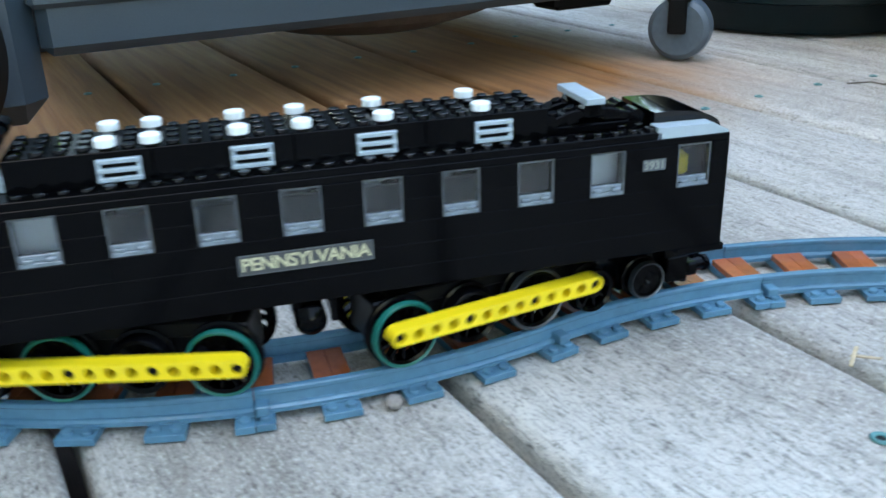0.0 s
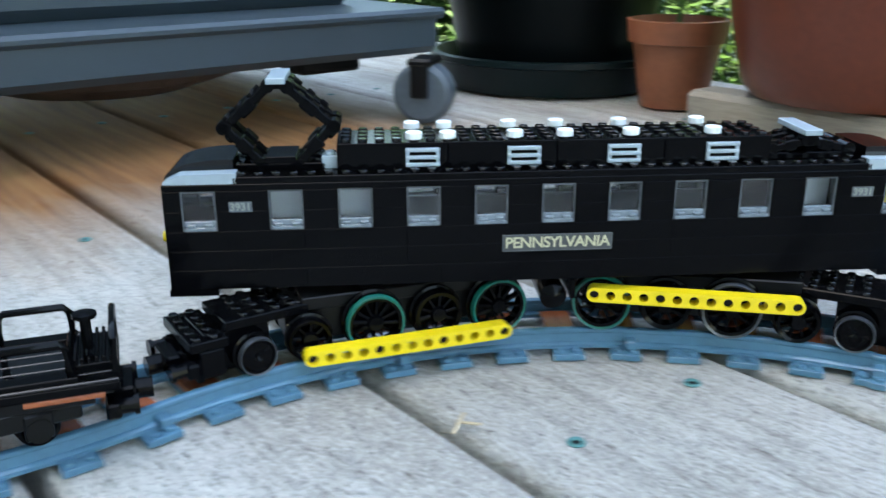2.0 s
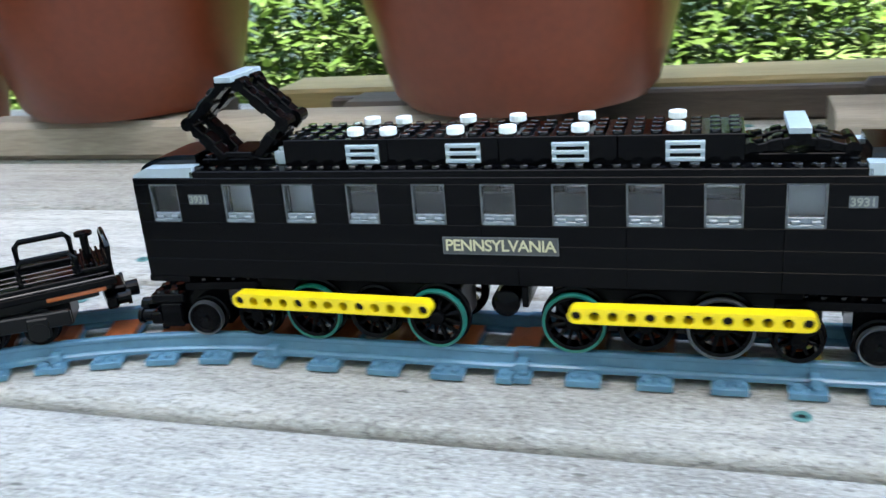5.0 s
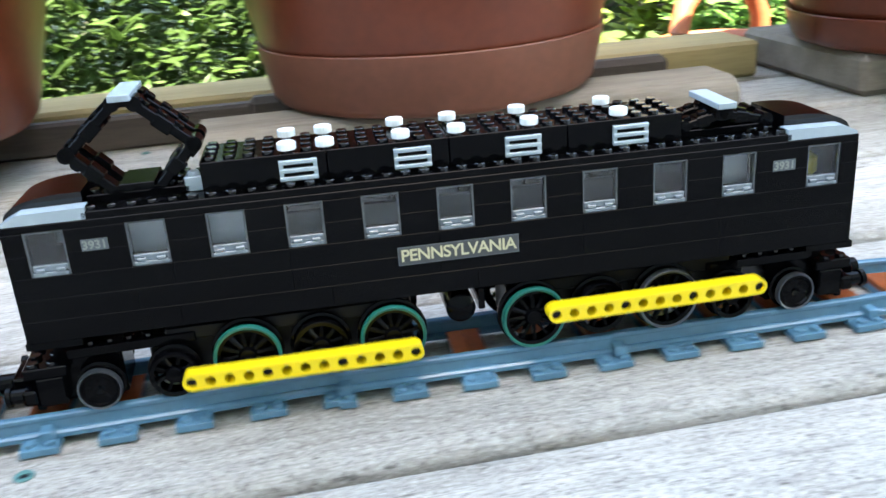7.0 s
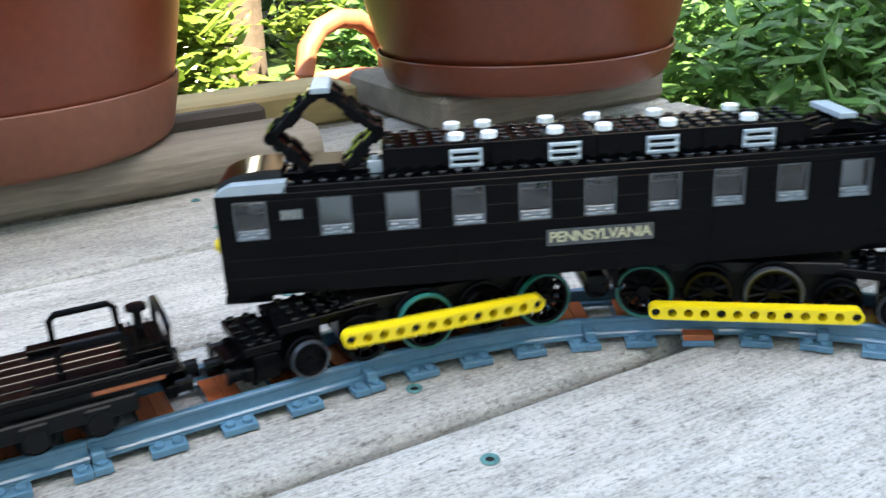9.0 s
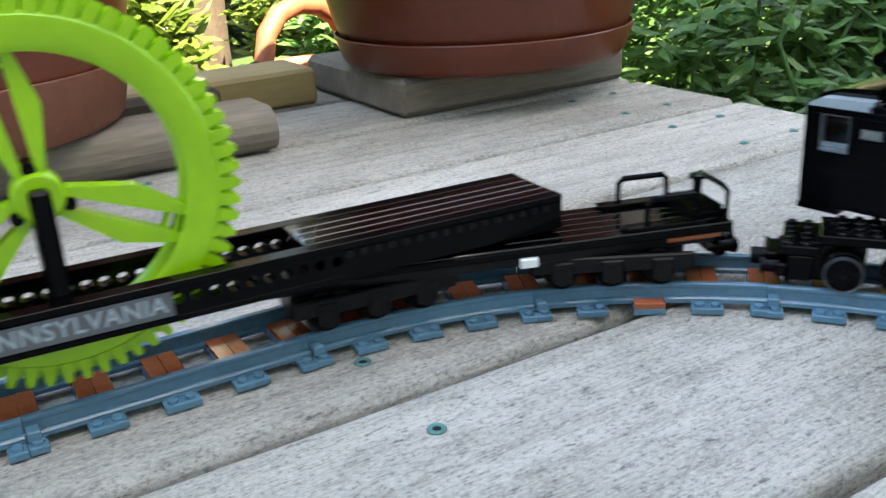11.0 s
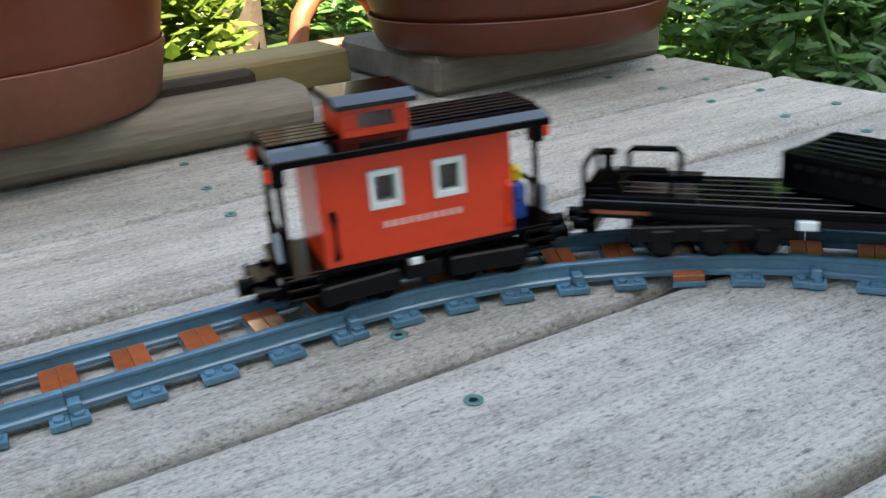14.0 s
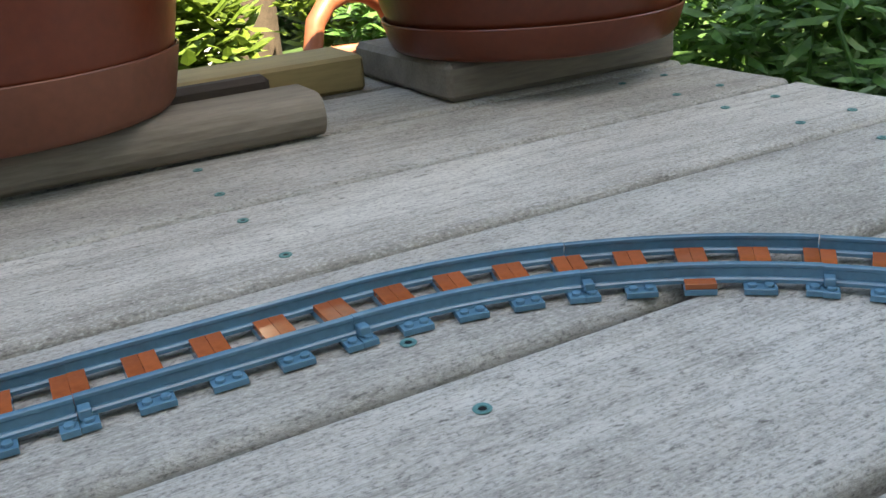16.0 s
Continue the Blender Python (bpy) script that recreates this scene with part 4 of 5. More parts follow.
    zp = (zr + 0.005) / U
    px = -16.3
    for sd in (-1, 1):
        yy = sd * 0.0075
        arm(px - 1.0, zp, px - 3.2, zp + 2.3, yy)
        arm(px + 3.2, zp + 2.3, px + 1.0, zp, yy)
        arm(px - 3.2, zp + 2.3, px - 0.5, zp + 4.7, yy)
        arm(px + 0.5, zp + 4.7, px + 3.2, zp + 2.3, yy)
    part("pantograph_base", Build().box((px - 2.6) * U, (px + 2.6) * U, -0.0118, 0.0118, zr + 0.0032, zr + 0.0064, 0.0003).box((px - 0.9) * U, (px + 0.9) * U, -0.0118, 0.0118, zr + 0.0064, zr + 0.0096, 0.0003), t, BLACK)
    b = Build()
    studs_on(b, (px - 2.2) * U, 2, -0.008, 3, zr + 0.0064)
    studs_on(b, (px + 1.2) * U, 2, -0.008, 3, zr + 0.0064)
    part("stud_field", b, t, BLACK_GLOSS)
    part("pantograph_link", Build().box((px - 0.9) * U, (px + 0.9) * U, -0.0115, 0.0115, (zp + 4.5) * U, (zp + 4.85) * U, 0.0004), t, BLACK)
    part("contact_strip", Build().box((px - 0.55) * U, (px + 0.55) * U, -0.0160, 0.0160, (zp + 4.87) * U, (zp + 5.22) * U, 0.0003), t, LGREY, label="light grey contact strip")
    part("roof_cabinet", Build().box(-13.9 * U, -13.0 * U, -0.0118, -0.0040, zr + 0.0034, zr + 0.0096, 0.0003).stud(-13.45 * U, -0.008, zr + 0.0096), t, LGREY, label="small light grey roof fitting")
    # folded pantograph
    fx = 15.6
    part("pantograph_base", Build().box((fx - 2.6) * U, (fx + 2.8) * U, -0.0118, 0.0118, zr + 0.0033, zr + 0.0064, 0.0003), t, BLACK)
    for sd in (-1, 1):
        arm(fx - 2.4, zp + 0.35, fx + 0.2, zp + 0.95, sd * 0.0075)
        arm(fx - 0.2, zp + 0.95, fx + 2.6, zp + 0.35, sd * 0.0075)
    part("contact_strip", Build().box((fx - 0.55) * U, (fx + 0.55) * U, -0.0160, 0.0160, (zp + 1.3) * U, (zp + 1.65) * U, 0.0003), t, LGREY, label="light grey contact strip")
    part("pantograph_link", Build().box((fx - 0.5) * U, (fx + 0.5) * U, -0.006, 0.006, (zp + 0.9) * U, (zp + 1.3) * U, 0.0003), t, BLACK)
    b = Build()
    studs_on(b, (fx + 1.7) * U, 2, -0.012, 4, zr + 0.0033)
    part("stud_field", b, t, BLACK_GLOSS)
    # name and number plates
    part("name_plate", Build().box(-0.0262, 0.0262, -0.02435, -0.0240, 0.0617, 0.0693), t, STICKER_DARK, label="dark name plate with gold letters")
    part("plate_edge", Build().box(-0.0266, 0.0266, -0.02425, -0.0239, 0.0613, 0.0697), t, STICKER_GREY)
    lettering("PENNSYLVANIA", 0.0076, t, STICKER_GOLD, pose(0, -0.0244, 0.0655, 90, 0, 0), stretch=0.93)
    for nx in (-18.6, 18.6):
        part("running_number", Build().box(nx * U - 0.0053, nx * U + 0.0053, -0.02435, -0.0240, 0.0845, 0.0894), t, STICKER_GREY, label="grey running number plate")
        lettering("3931", 0.0050, t, STICKER_DIM, pose(nx * U, -0.0244, 0.0868, 90, 0, 0))
    # belly
    part("underframe", Build().box(-0.150, 0.150, -0.010, 0.010, zb - 0.003, zb + 0.0001, 0.0004), t, BLACK_DULL)
    part("air_tank", Build().lathe([(0.0, -0.022), (0.004, -0.0215), (0.0068, -0.019), (0.0068, 0.019), (0.004, 0.0215), (0, 0.022)], 24, TURN), t, BLACK, at=pose(0.0, 0, 0.0355), smooth=True)
    part("tank_bracket", Build().box(-0.006, 0.006, -0.004, 0.004, 0.041, zb - 0.002, 0.0004).box(0.008, 0.011, -0.02, 0.02, 0.034, zb - 0.002, 0.0004), t, BLACK)
    moving = []
    rod = beam_mesh()
    for ex, nm in ((-1, "rear"), (1, "front")):
        tr = part("truck", Build().box(-0.058, 0.058, -0.0125, 0.0125, 0.020, 0.0405, 0.0008).box(-0.020, 0.020, -0.010, 0.010, 0.0405, zb - 0.0031, 0.0006).box(-0.050, 0.050, -0.0145, 0.0145, 0.036, 0.0425, 0.0006), t, BLACK_DULL)
        wheels = []
        for off, r, sp, band, rim in ((-6 * ex, 0.0146, 12, True, False), (-2 * ex, 0.0124, 10, False, False), (2 * ex, 0.0146, 12, ex < 0, ex > 0), (6 * ex, 0.0106, 8, False, False)):
            zc = RAIL_TOP + (0.0146 if r > 0.012 else r)
            wheels.append((wheelset("driving_wheelset", r, t, None, sp, band, rim, 0.0088 if r > 0.012 else 0.006, "black spoked driving wheels" + (" with a green band" if band else ""), split=True), off * U, zc))
        rods = []
        for sd in (-1, 1):
            rd = part("coupling_rod", rod, tr, label="yellow thirteen-hole coupling rod")
            for k in (-6, -2, 2, 6):
                part("pin", Build().cyl((k * U, -sd * 0.002, 0), (k * U, sd * 0.0018, 0), 0.0021, 12), rd, BLACK_DULL)
            rods.append((rd, sd))
        # leading truck
        po = part("pony_truck", Build().box(-0.042, 0.012, -0.0155, 0.0155, 0.0352, 0.0400, 0.0005).box(0.012, 0.030, -0.0195, 0.0195, 0.0300, 0.0348, 0.0005)
                  .box(-0.010, 0.022, -0.0130, 0.0130, 0.0150, 0.0352, 0.0008).box(0.014, 0.026, -0.0195, 0.0195, 0.0165, 0.0300, 0.0008).box(0.024, 0.0275, -0.018, 0.018, 0.0145, 0.0180, 0.0006), t, BLACK, at=None)
        sb = Build()
        studs_on(sb, -0.038, 6, -0.012, 4, 0.0400)
        studs_on(sb, 0.018, 2, -0.016, 5, 0.0348)
        part("stud_field", sb, po, BLACK_GLOSS)
        cb = Build()
        coupler(cb, 0.026, 1)
        part("coupling", cb, po, BLACK)
        pw = wheelset("pony_wheelset", 0.0092, po, None, 0, False, True, label="small black wheels with highlight grey rims")
        moving.append((ex, tr, wheels, rods, po, pw))
    return t, moving


# ---------------------------------------------------------------- the long load
def bogie(parent):
    b = Build().box(-0.040, 0.040, -0.0120, 0.0120, 0.018, 0.0324, 0.0008)
    for sd in (-1, 1):
        b.box(-0.042, 0.042, sd * 0.0255 - 0.0018, sd * 0.0255 + 0.0018, 0.0235, 0.0320, 0.0008)
        for k in (-1, 0, 1):
            b.cyl((k * 0.0255, sd * 0.0245, 0.0225), (k * 0.0255, sd * 0.0285, 0.0225), 0.0052, 12)
            b.box(k * 0.0255 - 0.0055, k * 0.0255 + 0.0055, sd * 0.0255 - 0.0026, sd * 0.0255 + 0.0026, 0.0185, 0.030, 0.0008)
    bo = part("bogie", b, parent, BLACK_DULL)
    ws = [wheelset("wheelset", 0.0084, bo, None, label="small black wheels") for _ in range(3)]
    return bo, ws


def span_bolster(sign, label):
    """A flat wagon that carries one end of the load; sign +1: its outer end points forward."""
    t = thing("flat_wagon", label, "toy wagon", "flat wagons under the load")
    e = sign
    L = 0.128

    def span(a, c):
        return min(e * a, e * c), max(e * a, e * c)
    part("deck", Build().box(-L, L, -0.0238, 0.0238, 0.0362, 0.0402, 0.0005), t, BLACK)
    for k in range(6):
        yy = -0.020 + k * U
        part("deck_tile", Build().box(-L + 0.0002, L - 0.0002, yy - 0.0039, yy + 0.0039, 0.0402, 0.0416, 0.0004), t, BLACK_GLOSS)
    part("turntable", Build().lathe([(0.014, 0.0416), (0.014, 0.0428)], 28), t, BLACK)
    for sd in (-1, 1):
        pts = [(0.082, 0.0416), (0.082, 0.0545), (0.0845, 0.0572), (0.1075, 0.0572), (0.110, 0.0545), (0.110, 0.0416)]
        part("handrail", Build().tube([(e * q, sd * 0.0195, c) for q, c in pts], 0.0017, 8), t, BLACK, label="black loop handrail", smooth=True)
        part("rail_base", Build().box(*span(0.070, 0.113), sd * 0.0195 - 0.0038, sd * 0.0195 + 0.0038, 0.0417, 0.0440, 0.0004), t, BLACK)
        part("side_skirt", Build().box(-0.118, 0.118, sd * 0.0215 - 0.0015, sd * 0.0215 + 0.0015, 0.0315, 0.0363, 0.0004), t, BLACK_DULL)
    b = Build().box(*span(0.1080, 0.1275), -0.0158, 0.0158, 0.0416, 0.0455, 0.0003)
    for k in range(7):
        b.box(*span(0.1085 + 0.0027 * k, 0.1099 + 0.0027 * k), -0.0155, 0.0155, 0.0454, 0.0480, 0.0003)
    part("end_grille", b, t, BLACK)
    part("brake_post", Build().cyl((e * 0.117, -0.004, 0.0476), (e * 0.117, -0.004, 0.0605), 0.0022).lathe([(0.0, 0), (0.0048, 0.0005), (0.0048, 0.0022), (0, 0.003)], 16, pose(e * 0.117, -0.004, 0.0605)), t, BLACK, smooth=True)
    part("end_handle", Build().tube([(e * 0.1265, -0.018, 0.0416), (e * 0.127, -0.018, 0.056), (e * 0.127, -0.012, 0.058), (e * 0.127, 0.012, 0.058), (e * 0.127, 0.018, 0.056), (e * 0.1265, 0.018, 0.0416)], 0.0015, 8), t, BLACK, smooth=True)
    part("underframe_tile", Build().box(e * 0.017 - 0.0045, e * 0.017 + 0.0045, -0.0262, -0.0226, 0.0312, 0.0358, 0.0004), t, WHITE, label="small white tile under the deck")
    part("underframe", Build().box(-0.125, 0.125, -0.018, 0.018, 0.0325, 0.0363, 0.0004), t, BLACK_DULL)
    part("brown_plate", Build().box(*span(0.092, 0.122), -0.0235, 0.0235, 0.0338, 0.0360, 0.0003), t, BROWN, label="reddish brown plate under the deck")
    cb = Build()
    coupler(cb, e * (L - 0.007), e, 0.024)
    part("coupling", cb, t, BLACK)
    return t, [bogie(t), bogie(t)]


def holed_girder(x0, x1, y0, y1, z0, z1):
    """A beam with a row of round holes right through it."""
    b = Build()
    n, hr = 16, 0.0025
    zc = (z0 + z1) / 2 + 0.0012
    cnt = round((x1 - x0) / U)
    for i in range(cnt):
        cx = x0 + (i + 0.5) * U
        outer, inner = [], []
        for k in range(n):
            a = 2 * math.pi * (k + 0.5) / n
            ca, sa = math.cos(a), math.sin(a)
            lim = (z1 - zc) if sa > 0 else (zc - z0)
            q = min(0.004 / abs(ca), lim / abs(sa))
            outer.append((cx + q * ca, zc + q * sa))
            inner.append((cx + hr * ca, zc + hr * sa))
        corners = [(cx + 0.004, z1), (cx - 0.004, z1), (cx - 0.004, z0), (cx + 0.004, z0)]
        for y_, flip in ((y0, 1), (y1, 0)):
            vs = [(p[0], y_, p[1]) for p in outer + inner + corners]
            fs = [(k, (k + 1) % n, n + (k + 1) % n, n + k) for k in range(n)]
            for ci, (qx, qz) in enumerate(corners):
                ks = [k for k in range(n) if (outer[k][0] - cx) * (qx - cx) > 0 and (outer[k][1] - zc) * (qz - zc) > 0]
                ks.sort(key=lambda k: math.atan2(outer[k][1] - zc, outer[k][0] - cx) % (2 * math.pi))
                for a_, b_ in zip(ks, ks[1:]):
                    if abs(outer[a_][0] - outer[b_][0]) > 1e-7 and abs(outer[a_][1] - outer[b_][1]) > 1e-7:
                        fs.append((a_, 2 * n + ci, b_))
            b.add(vs, fs)
        b.add([(p[0], y0, p[1]) for p in inner] + [(p[0], y1, p[1]) for p in inner], [(k, (k + 1) % n, n + (k + 1) % n, n + k) for k in range(n)])
    b.add([(x0, y0, z1), (x1, y0, z1), (x1, y1, z1), (x0, y1, z1)], [(0, 1, 2, 3)])
    b.add([(x0, y0, z0), (x1, y0, z0), (x1, y1, z0), (x0, y1, z0)], [(3, 2, 1, 0)])
    return b


def well_wagon():
    t = thing("well_wagon", "long black girder wagon with an open well", "toy wagon")
    z0, z1 = 0.0430, 0.0615
    for sd in (-1, 1):
        ya, yb = sorted((sd * 0.0238, sd * 0.0162))
        part("girder", holed_girder(-15 * U, 15 * U, ya, yb, z0 + 0.003, z1 - 0.0034), t, BLACK)
        part("girder_flange", Build().box(-30 * U, 30 * U, ya - 0.0004 * (sd < 0), yb + 0.0004 * (sd > 0), z1 - 0.0034, z1, 0.0003), t, BLACK)
        part("girder_flange", Build().box(-15 * U, 15 * U, ya, yb, z0, z0 + 0.003, 0.0003), t, BLACK)
    for ex in (-1, 1):
        xa, xb = sorted((ex * 15 * U, ex * 30 * U))
        b = Build().box(xa, xb, -0.0238, 0.0238, z0 + 0.0002, z1 - 0.0036, 0.0003)
        part("end_deck", b, t, BLACK)
        # solid black discs; the shade inside each hole is put into their colour
        for k in range(16):
            xx = ex * (15.3 + 0.9 * k) * U
            for sd in (-1, 1):
                part("end_hole", Build().cyl((xx, sd * 0.0230, z1 - 0.0062), (xx, sd * 0.0241, z1 - 0.0062), 0.0018, 8), t, RUBBER_AND_HOLE)
        xa, xb = sorted((ex * 13 * U, ex * 30 * U))
        for k in range(4):
            yy = -0.0121 + k * 0.00806
            part("deck_tile", Build().box(xa, xb, yy - 0.00395, yy + 0.00395, z1 - 0.0034, z1 - 0.0002, 0.0005), t, BLACK_GLOSS)
        part("end_sill", Build().box(min(ex * 13 * U, ex * 15 * U), max(ex * 13 * U, ex * 15 * U), -0.0161, 0.0161, z0 + 0.004, z1 - 0.0036, 0.0003), t, BLACK)
    part("name_plate", Build().box(-5.2 * U, 5.2 * U, -0.02455, -0.0242, z0 + 0.0036, z1 - 0.0040), t, STICKER_GREY, label="grey name plate with pale letters")
    lettering("PENNSYLVANIA", 0.0105, t, LGREY, pose(0, -0.0246, (z0 + z1) / 2 - 0.0002, 90, 0, 0), stretch=1.06)
    for sd in (-1, 1):
        part("axle_post", Build().box(-0.0042, 0.0042, sd * 0.0140 - 0.0038, sd * 0.0140 + 0.0038, z0 + 0.003, 0.1075, 0.0016), t, BLACK)
        part("post_foot", Build().box(-0.016, 0.016, sd * 0.0135 - 0.0026, sd * 0.0135 + 0.0026, z0 + 0.002, z0 + 0.0075, 0.0006).stud(-0.012, sd * 0.0135, z0 + 0.0075).stud(0.012, sd * 0.0135, z0 + 0.0075), t, BLACK)
    part("axle", Build().cyl((0, -0.0185, 0.1022), (0, 0.0185, 0.1022), 0.0022, 12), t, YELLOW, label="yellow axle bush")
    part("axle_cap", Build().cyl((0, -0.0192, 0.1022), (0, -0.0172, 0.1022), 0.0038, 14), t, BLACK)
    return t


def gear_wheel():
    """The large toothed wheel, standing in the well; its middle is the origin."""
    t = thing("gear_wheel", "large lime green toothed plastic wheel", "toy wheel")
    U_ = U * 0.935
    m = TURN
    part("rim", Build().lathe([(7.75 * U_, -0.0085), (8.15 * U_, -0.0100), (9.55 * U_, -0.0100), (9.75 * U_, -0.0085), (9.75 * U_, 0.0085), (9.55 * U_, 0.0100), (8.15 * U_, 0.0100), (7.75 * U_, 0.0085), (7.95 * U_, 0.004), (7.95 * U_, -0.004)], 120, m, closed=True), t, LIME, smooth=True)
    b = Build()
    n = 66
    for k in range(n):
        r = Matrix.Rotation(2 * math.pi * k / n, 4, "Y")
        for sd in (-1, 1):
            off = Matrix.Rotation(math.pi / n * (sd > 0), 4, "Y")
            b.prism([(9.65 * U_, -0.0030), (10.55 * U_, -0.0020), (10.85 * U_, -0.0012), (10.85 * U_, 0.0012), (10.55 * U_, 0.0020), (9.65 * U_, 0.0030)], min(0, sd * 0.0095), max(0, sd * 0.0095), r @ off)
    tagged(part("teeth", b, t, LIME), kind="stuff")
    for k in range(3):
        sp = Matrix.Rotation(radians(-97 + 120 * k), 4, "Y")
        for w in (-1, 1):
            out = [(0.009, w * 0.0024), (0.0615, w * 0.0042), (0.0615, w * 0.0078), (0.036, w * 0.0128), (0.0095, w * 0.0062)]
            part("spoke", Build().prism(out, -0.0045, 0.0045, sp), t, LIME)
        for q in (0.0525, 0.057):
            part("spoke_web", Build().box(q - 0.001, q + 0.001, -0.003, 0.003, -0.0045, 0.0045, 0.0004, sp), t, LIME)
        part("pin", Build().cyl((0.012, -0.0062, 0), (0.012, 0.0062, 0), 0.0028, 12), t, BLACK, at=sp)
    part("hub", Build().lathe([(0.0026, -0.008), (0.0092, -0.008), (0.0105, -0.006), (0.0105, 0.006), (0.0092, 0.008), (0.0026, 0.008)], 28, m, closed=True), t, LIME, smooth=True)
    return t


# ---------------------------------------------------------------- the caboose
def pierced_wall(x0, x1, y0, y1, z0, z1, h0, h1, holes):
    """One closed wall along x with square openings between the heights h0 and h1."""
    xs = [x0] + [q for h in holes for q in h] + [x1]
    zs = [z0, h0, h1, z1]
    n = len(xs)
    vs = [(xx, yy, zz) for yy in (y0, y1) for zz in zs for xx in xs]
    at = lambda i, j, k: k * n * 4 + j * n + i
    fs = []
    gap = lambda i, j: j == 1 and 0 <= i < n - 1 and i % 2 == 1
    for i in range(n - 1):
        for j in range(3):
            if gap(i, j):
                ring = [(i, j), (i + 1, j), (i + 1, j + 1), (i, j + 1)]
                for p, q in zip(ring, ring[1:] + ring[:1]):
                    fs.append((at(*p, 0), at(*q, 0), at(*q, 1), at(*p, 1)))
            else:
                for k in (0, 1):
                    fs.append((at(i, j, k), at(i + 1, j, k), at(i + 1, j + 1, k), at(i, j + 1, k)))
    for j in range(3):
        for i in (0, n - 1):
            fs.append((at(i, j, 0), at(i, j + 1, 0), at(i, j + 1, 1), at(i, j, 1)))
    for i in range(n - 1):
        for j in (0, 3):
            fs.append((at(i, j, 0), at(i + 1, j, 0), at(i + 1, j, 1), at(i, j, 1)))
    return Build().add(vs, fs)


def caboose():
    t = thing("toy_caboose", "bright red caboose with white windows and black roof", "toy wagon")
    z0, z1 = 4.5 * U, 11.2 * U
    for sd in (-1, 1):
        yy = sd * 0.0200
        ya, yb = sorted((yy - sd * 0.004, yy + sd * 0.004))
        zw0, zw1 = 7.55 * U, 9.95 * U
        part("side_wall", pierced_wall(-6 * U, 6 * U, ya, yb, z0, z1, zw0, zw1, ((-3 * U, -U), (U, 3 * U))), t, RED)
        for wx in (-2, 2):
            fr = Build().box(-0.0079, -0.0050, -0.0052, 0.003, 0.0001, 0.0191, 0.0004).box(0.0050, 0.0079, -0.0052, 0.003, 0.0001, 0.0191, 0.0004).box(-0.0050, 0.0050, -0.0052, 0.003, 0.0001, 0.0034, 0.0004).box(-0.0050, 0.0050, -0.0052, 0.003, 0.0160, 0.0191, 0.0004)
            w = part("window", fr, t, WHITE, at=pose(wx * U, sd * 0.0200, zw0, 0, 0, 0 if sd < 0 else 180), label="white window frame")
            part("pane", Build().box(-0.0050, 0.0050, -0.001, 0.0, 0.0034, 0.0160), w, GLASS)
        part("grab_rail", Build().tube([(-5.3 * U, sd * 0.024, 5.0 * U), (-5.3 * U, sd * 0.0268, 5.2 * U), (-5.3 * U, sd * 0.0268, 7.6 * U), (-5.3 * U, sd * 0.024, 7.8 * U)], 0.0016, 8), t, BLACK)
        part("grab_rail", Build().tube([(5.7 * U, sd * 0.024, 5.0 * U), (5.7 * U, sd * 0.0268, 5.2 * U), (5.7 * U, sd * 0.0268, 7.6 * U), (5.7 * U, sd * 0.024, 7.8 * U)], 0.0016, 8), t, RED)
    for ex in (-1, 1):
        part("end_wall", Build().box(ex * 5.5 * U - 0.004, ex * 5.5 * U + 0.004, -0.0159, 0.0159, z0, z1, 0.0003), t, RED)
        for sd in (-1, 1):
            part("roof_post", Build().cyl((ex * 8.0 * U, sd * 0.018, 4.0 * U), (ex * 8.0 * U, sd * 0.018, 11.2 * U), 0.0016, 8), t, BLACK)
            st = Build()
            for k in range(3):
                st.box(ex * 7.6 * U - 0.008, ex * 7.6 * U + 0.008, sd * 0.0215 - 0.006, sd * 0.0215 + 0.006, (4.2 - 0.62 * k) * U, (4.45 - 0.62 * k) * U, 0.0004)
            st.box(ex * 7.6 * U - 0.008, ex * 7.6 * U - 0.0068, sd * 0.0215 - 0.006, sd * 0.0215 + 0.006, 2.8 * U, 4.4 * U, 0.0003)
            part("step", st, t, BLACK)
            part("marker_lamp", Build().lathe([(0.001, 0), (0.0035, 0.001), (0.0035, 0.006), (0.001, 0.007)], 14), t, RED, at=pose(ex * 8.35 * U, sd * 0.0215, 10.1 * U), label="red marker lamp")
            part("lamp_box", Build().box(ex * 8.0 * U - 0.004, ex * 8.0 * U + 0.002, sd * 0.0215 - 0.0035, sd * 0.0215 + 0.0035, 9.9 * U, 11.2 * U, 0.0004), t, BLACK)
        rl = Build()
        for yy in (-0.015, -0.0075, 0.0075, 0.015):
            rl.cyl((ex * 8.2 * U, yy, 4.4 * U), (ex * 8.2 * U, yy, 6.9 * U), 0.0011, 6)
        rl.cyl((ex * 8.2 * U, -0.016, 6.9 * U), (ex * 8.2 * U, 0.016, 6.9 * U), 0.0013, 6)
        part("end_railing", rl, t, BLACK)
        part("brake_wheel", Build().box(ex * 8.5 * U - 0.001, ex * 8.5 * U + 0.001, -0.020, -0.014, 5.2 * U, 6.9 * U, 0.0004), t, LGREY, label="pale grey end tile")
        cb = Build()
        coupler(cb, ex * 8.6 * U, ex, 0.026)
        part("coupling", cb, t, BLACK)
    part("platform", Build().box(-8.7 * U, 8.7 * U, -0.0238, 0.0238, 4.1 * U, 4.5 * U - 0.00005, 0.0004), t, BLACK)
    part("underframe", Build().box(-4 * U, 4 * U, -0.012, 0.012, 3.0 * U, 4.1 * U, 0.0006).box(-1.2 * U, 1.2 * U, -0.0225, 0.0225, 2.6 * U, 3.6 * U, 0.0006), t, BLACK_DULL)
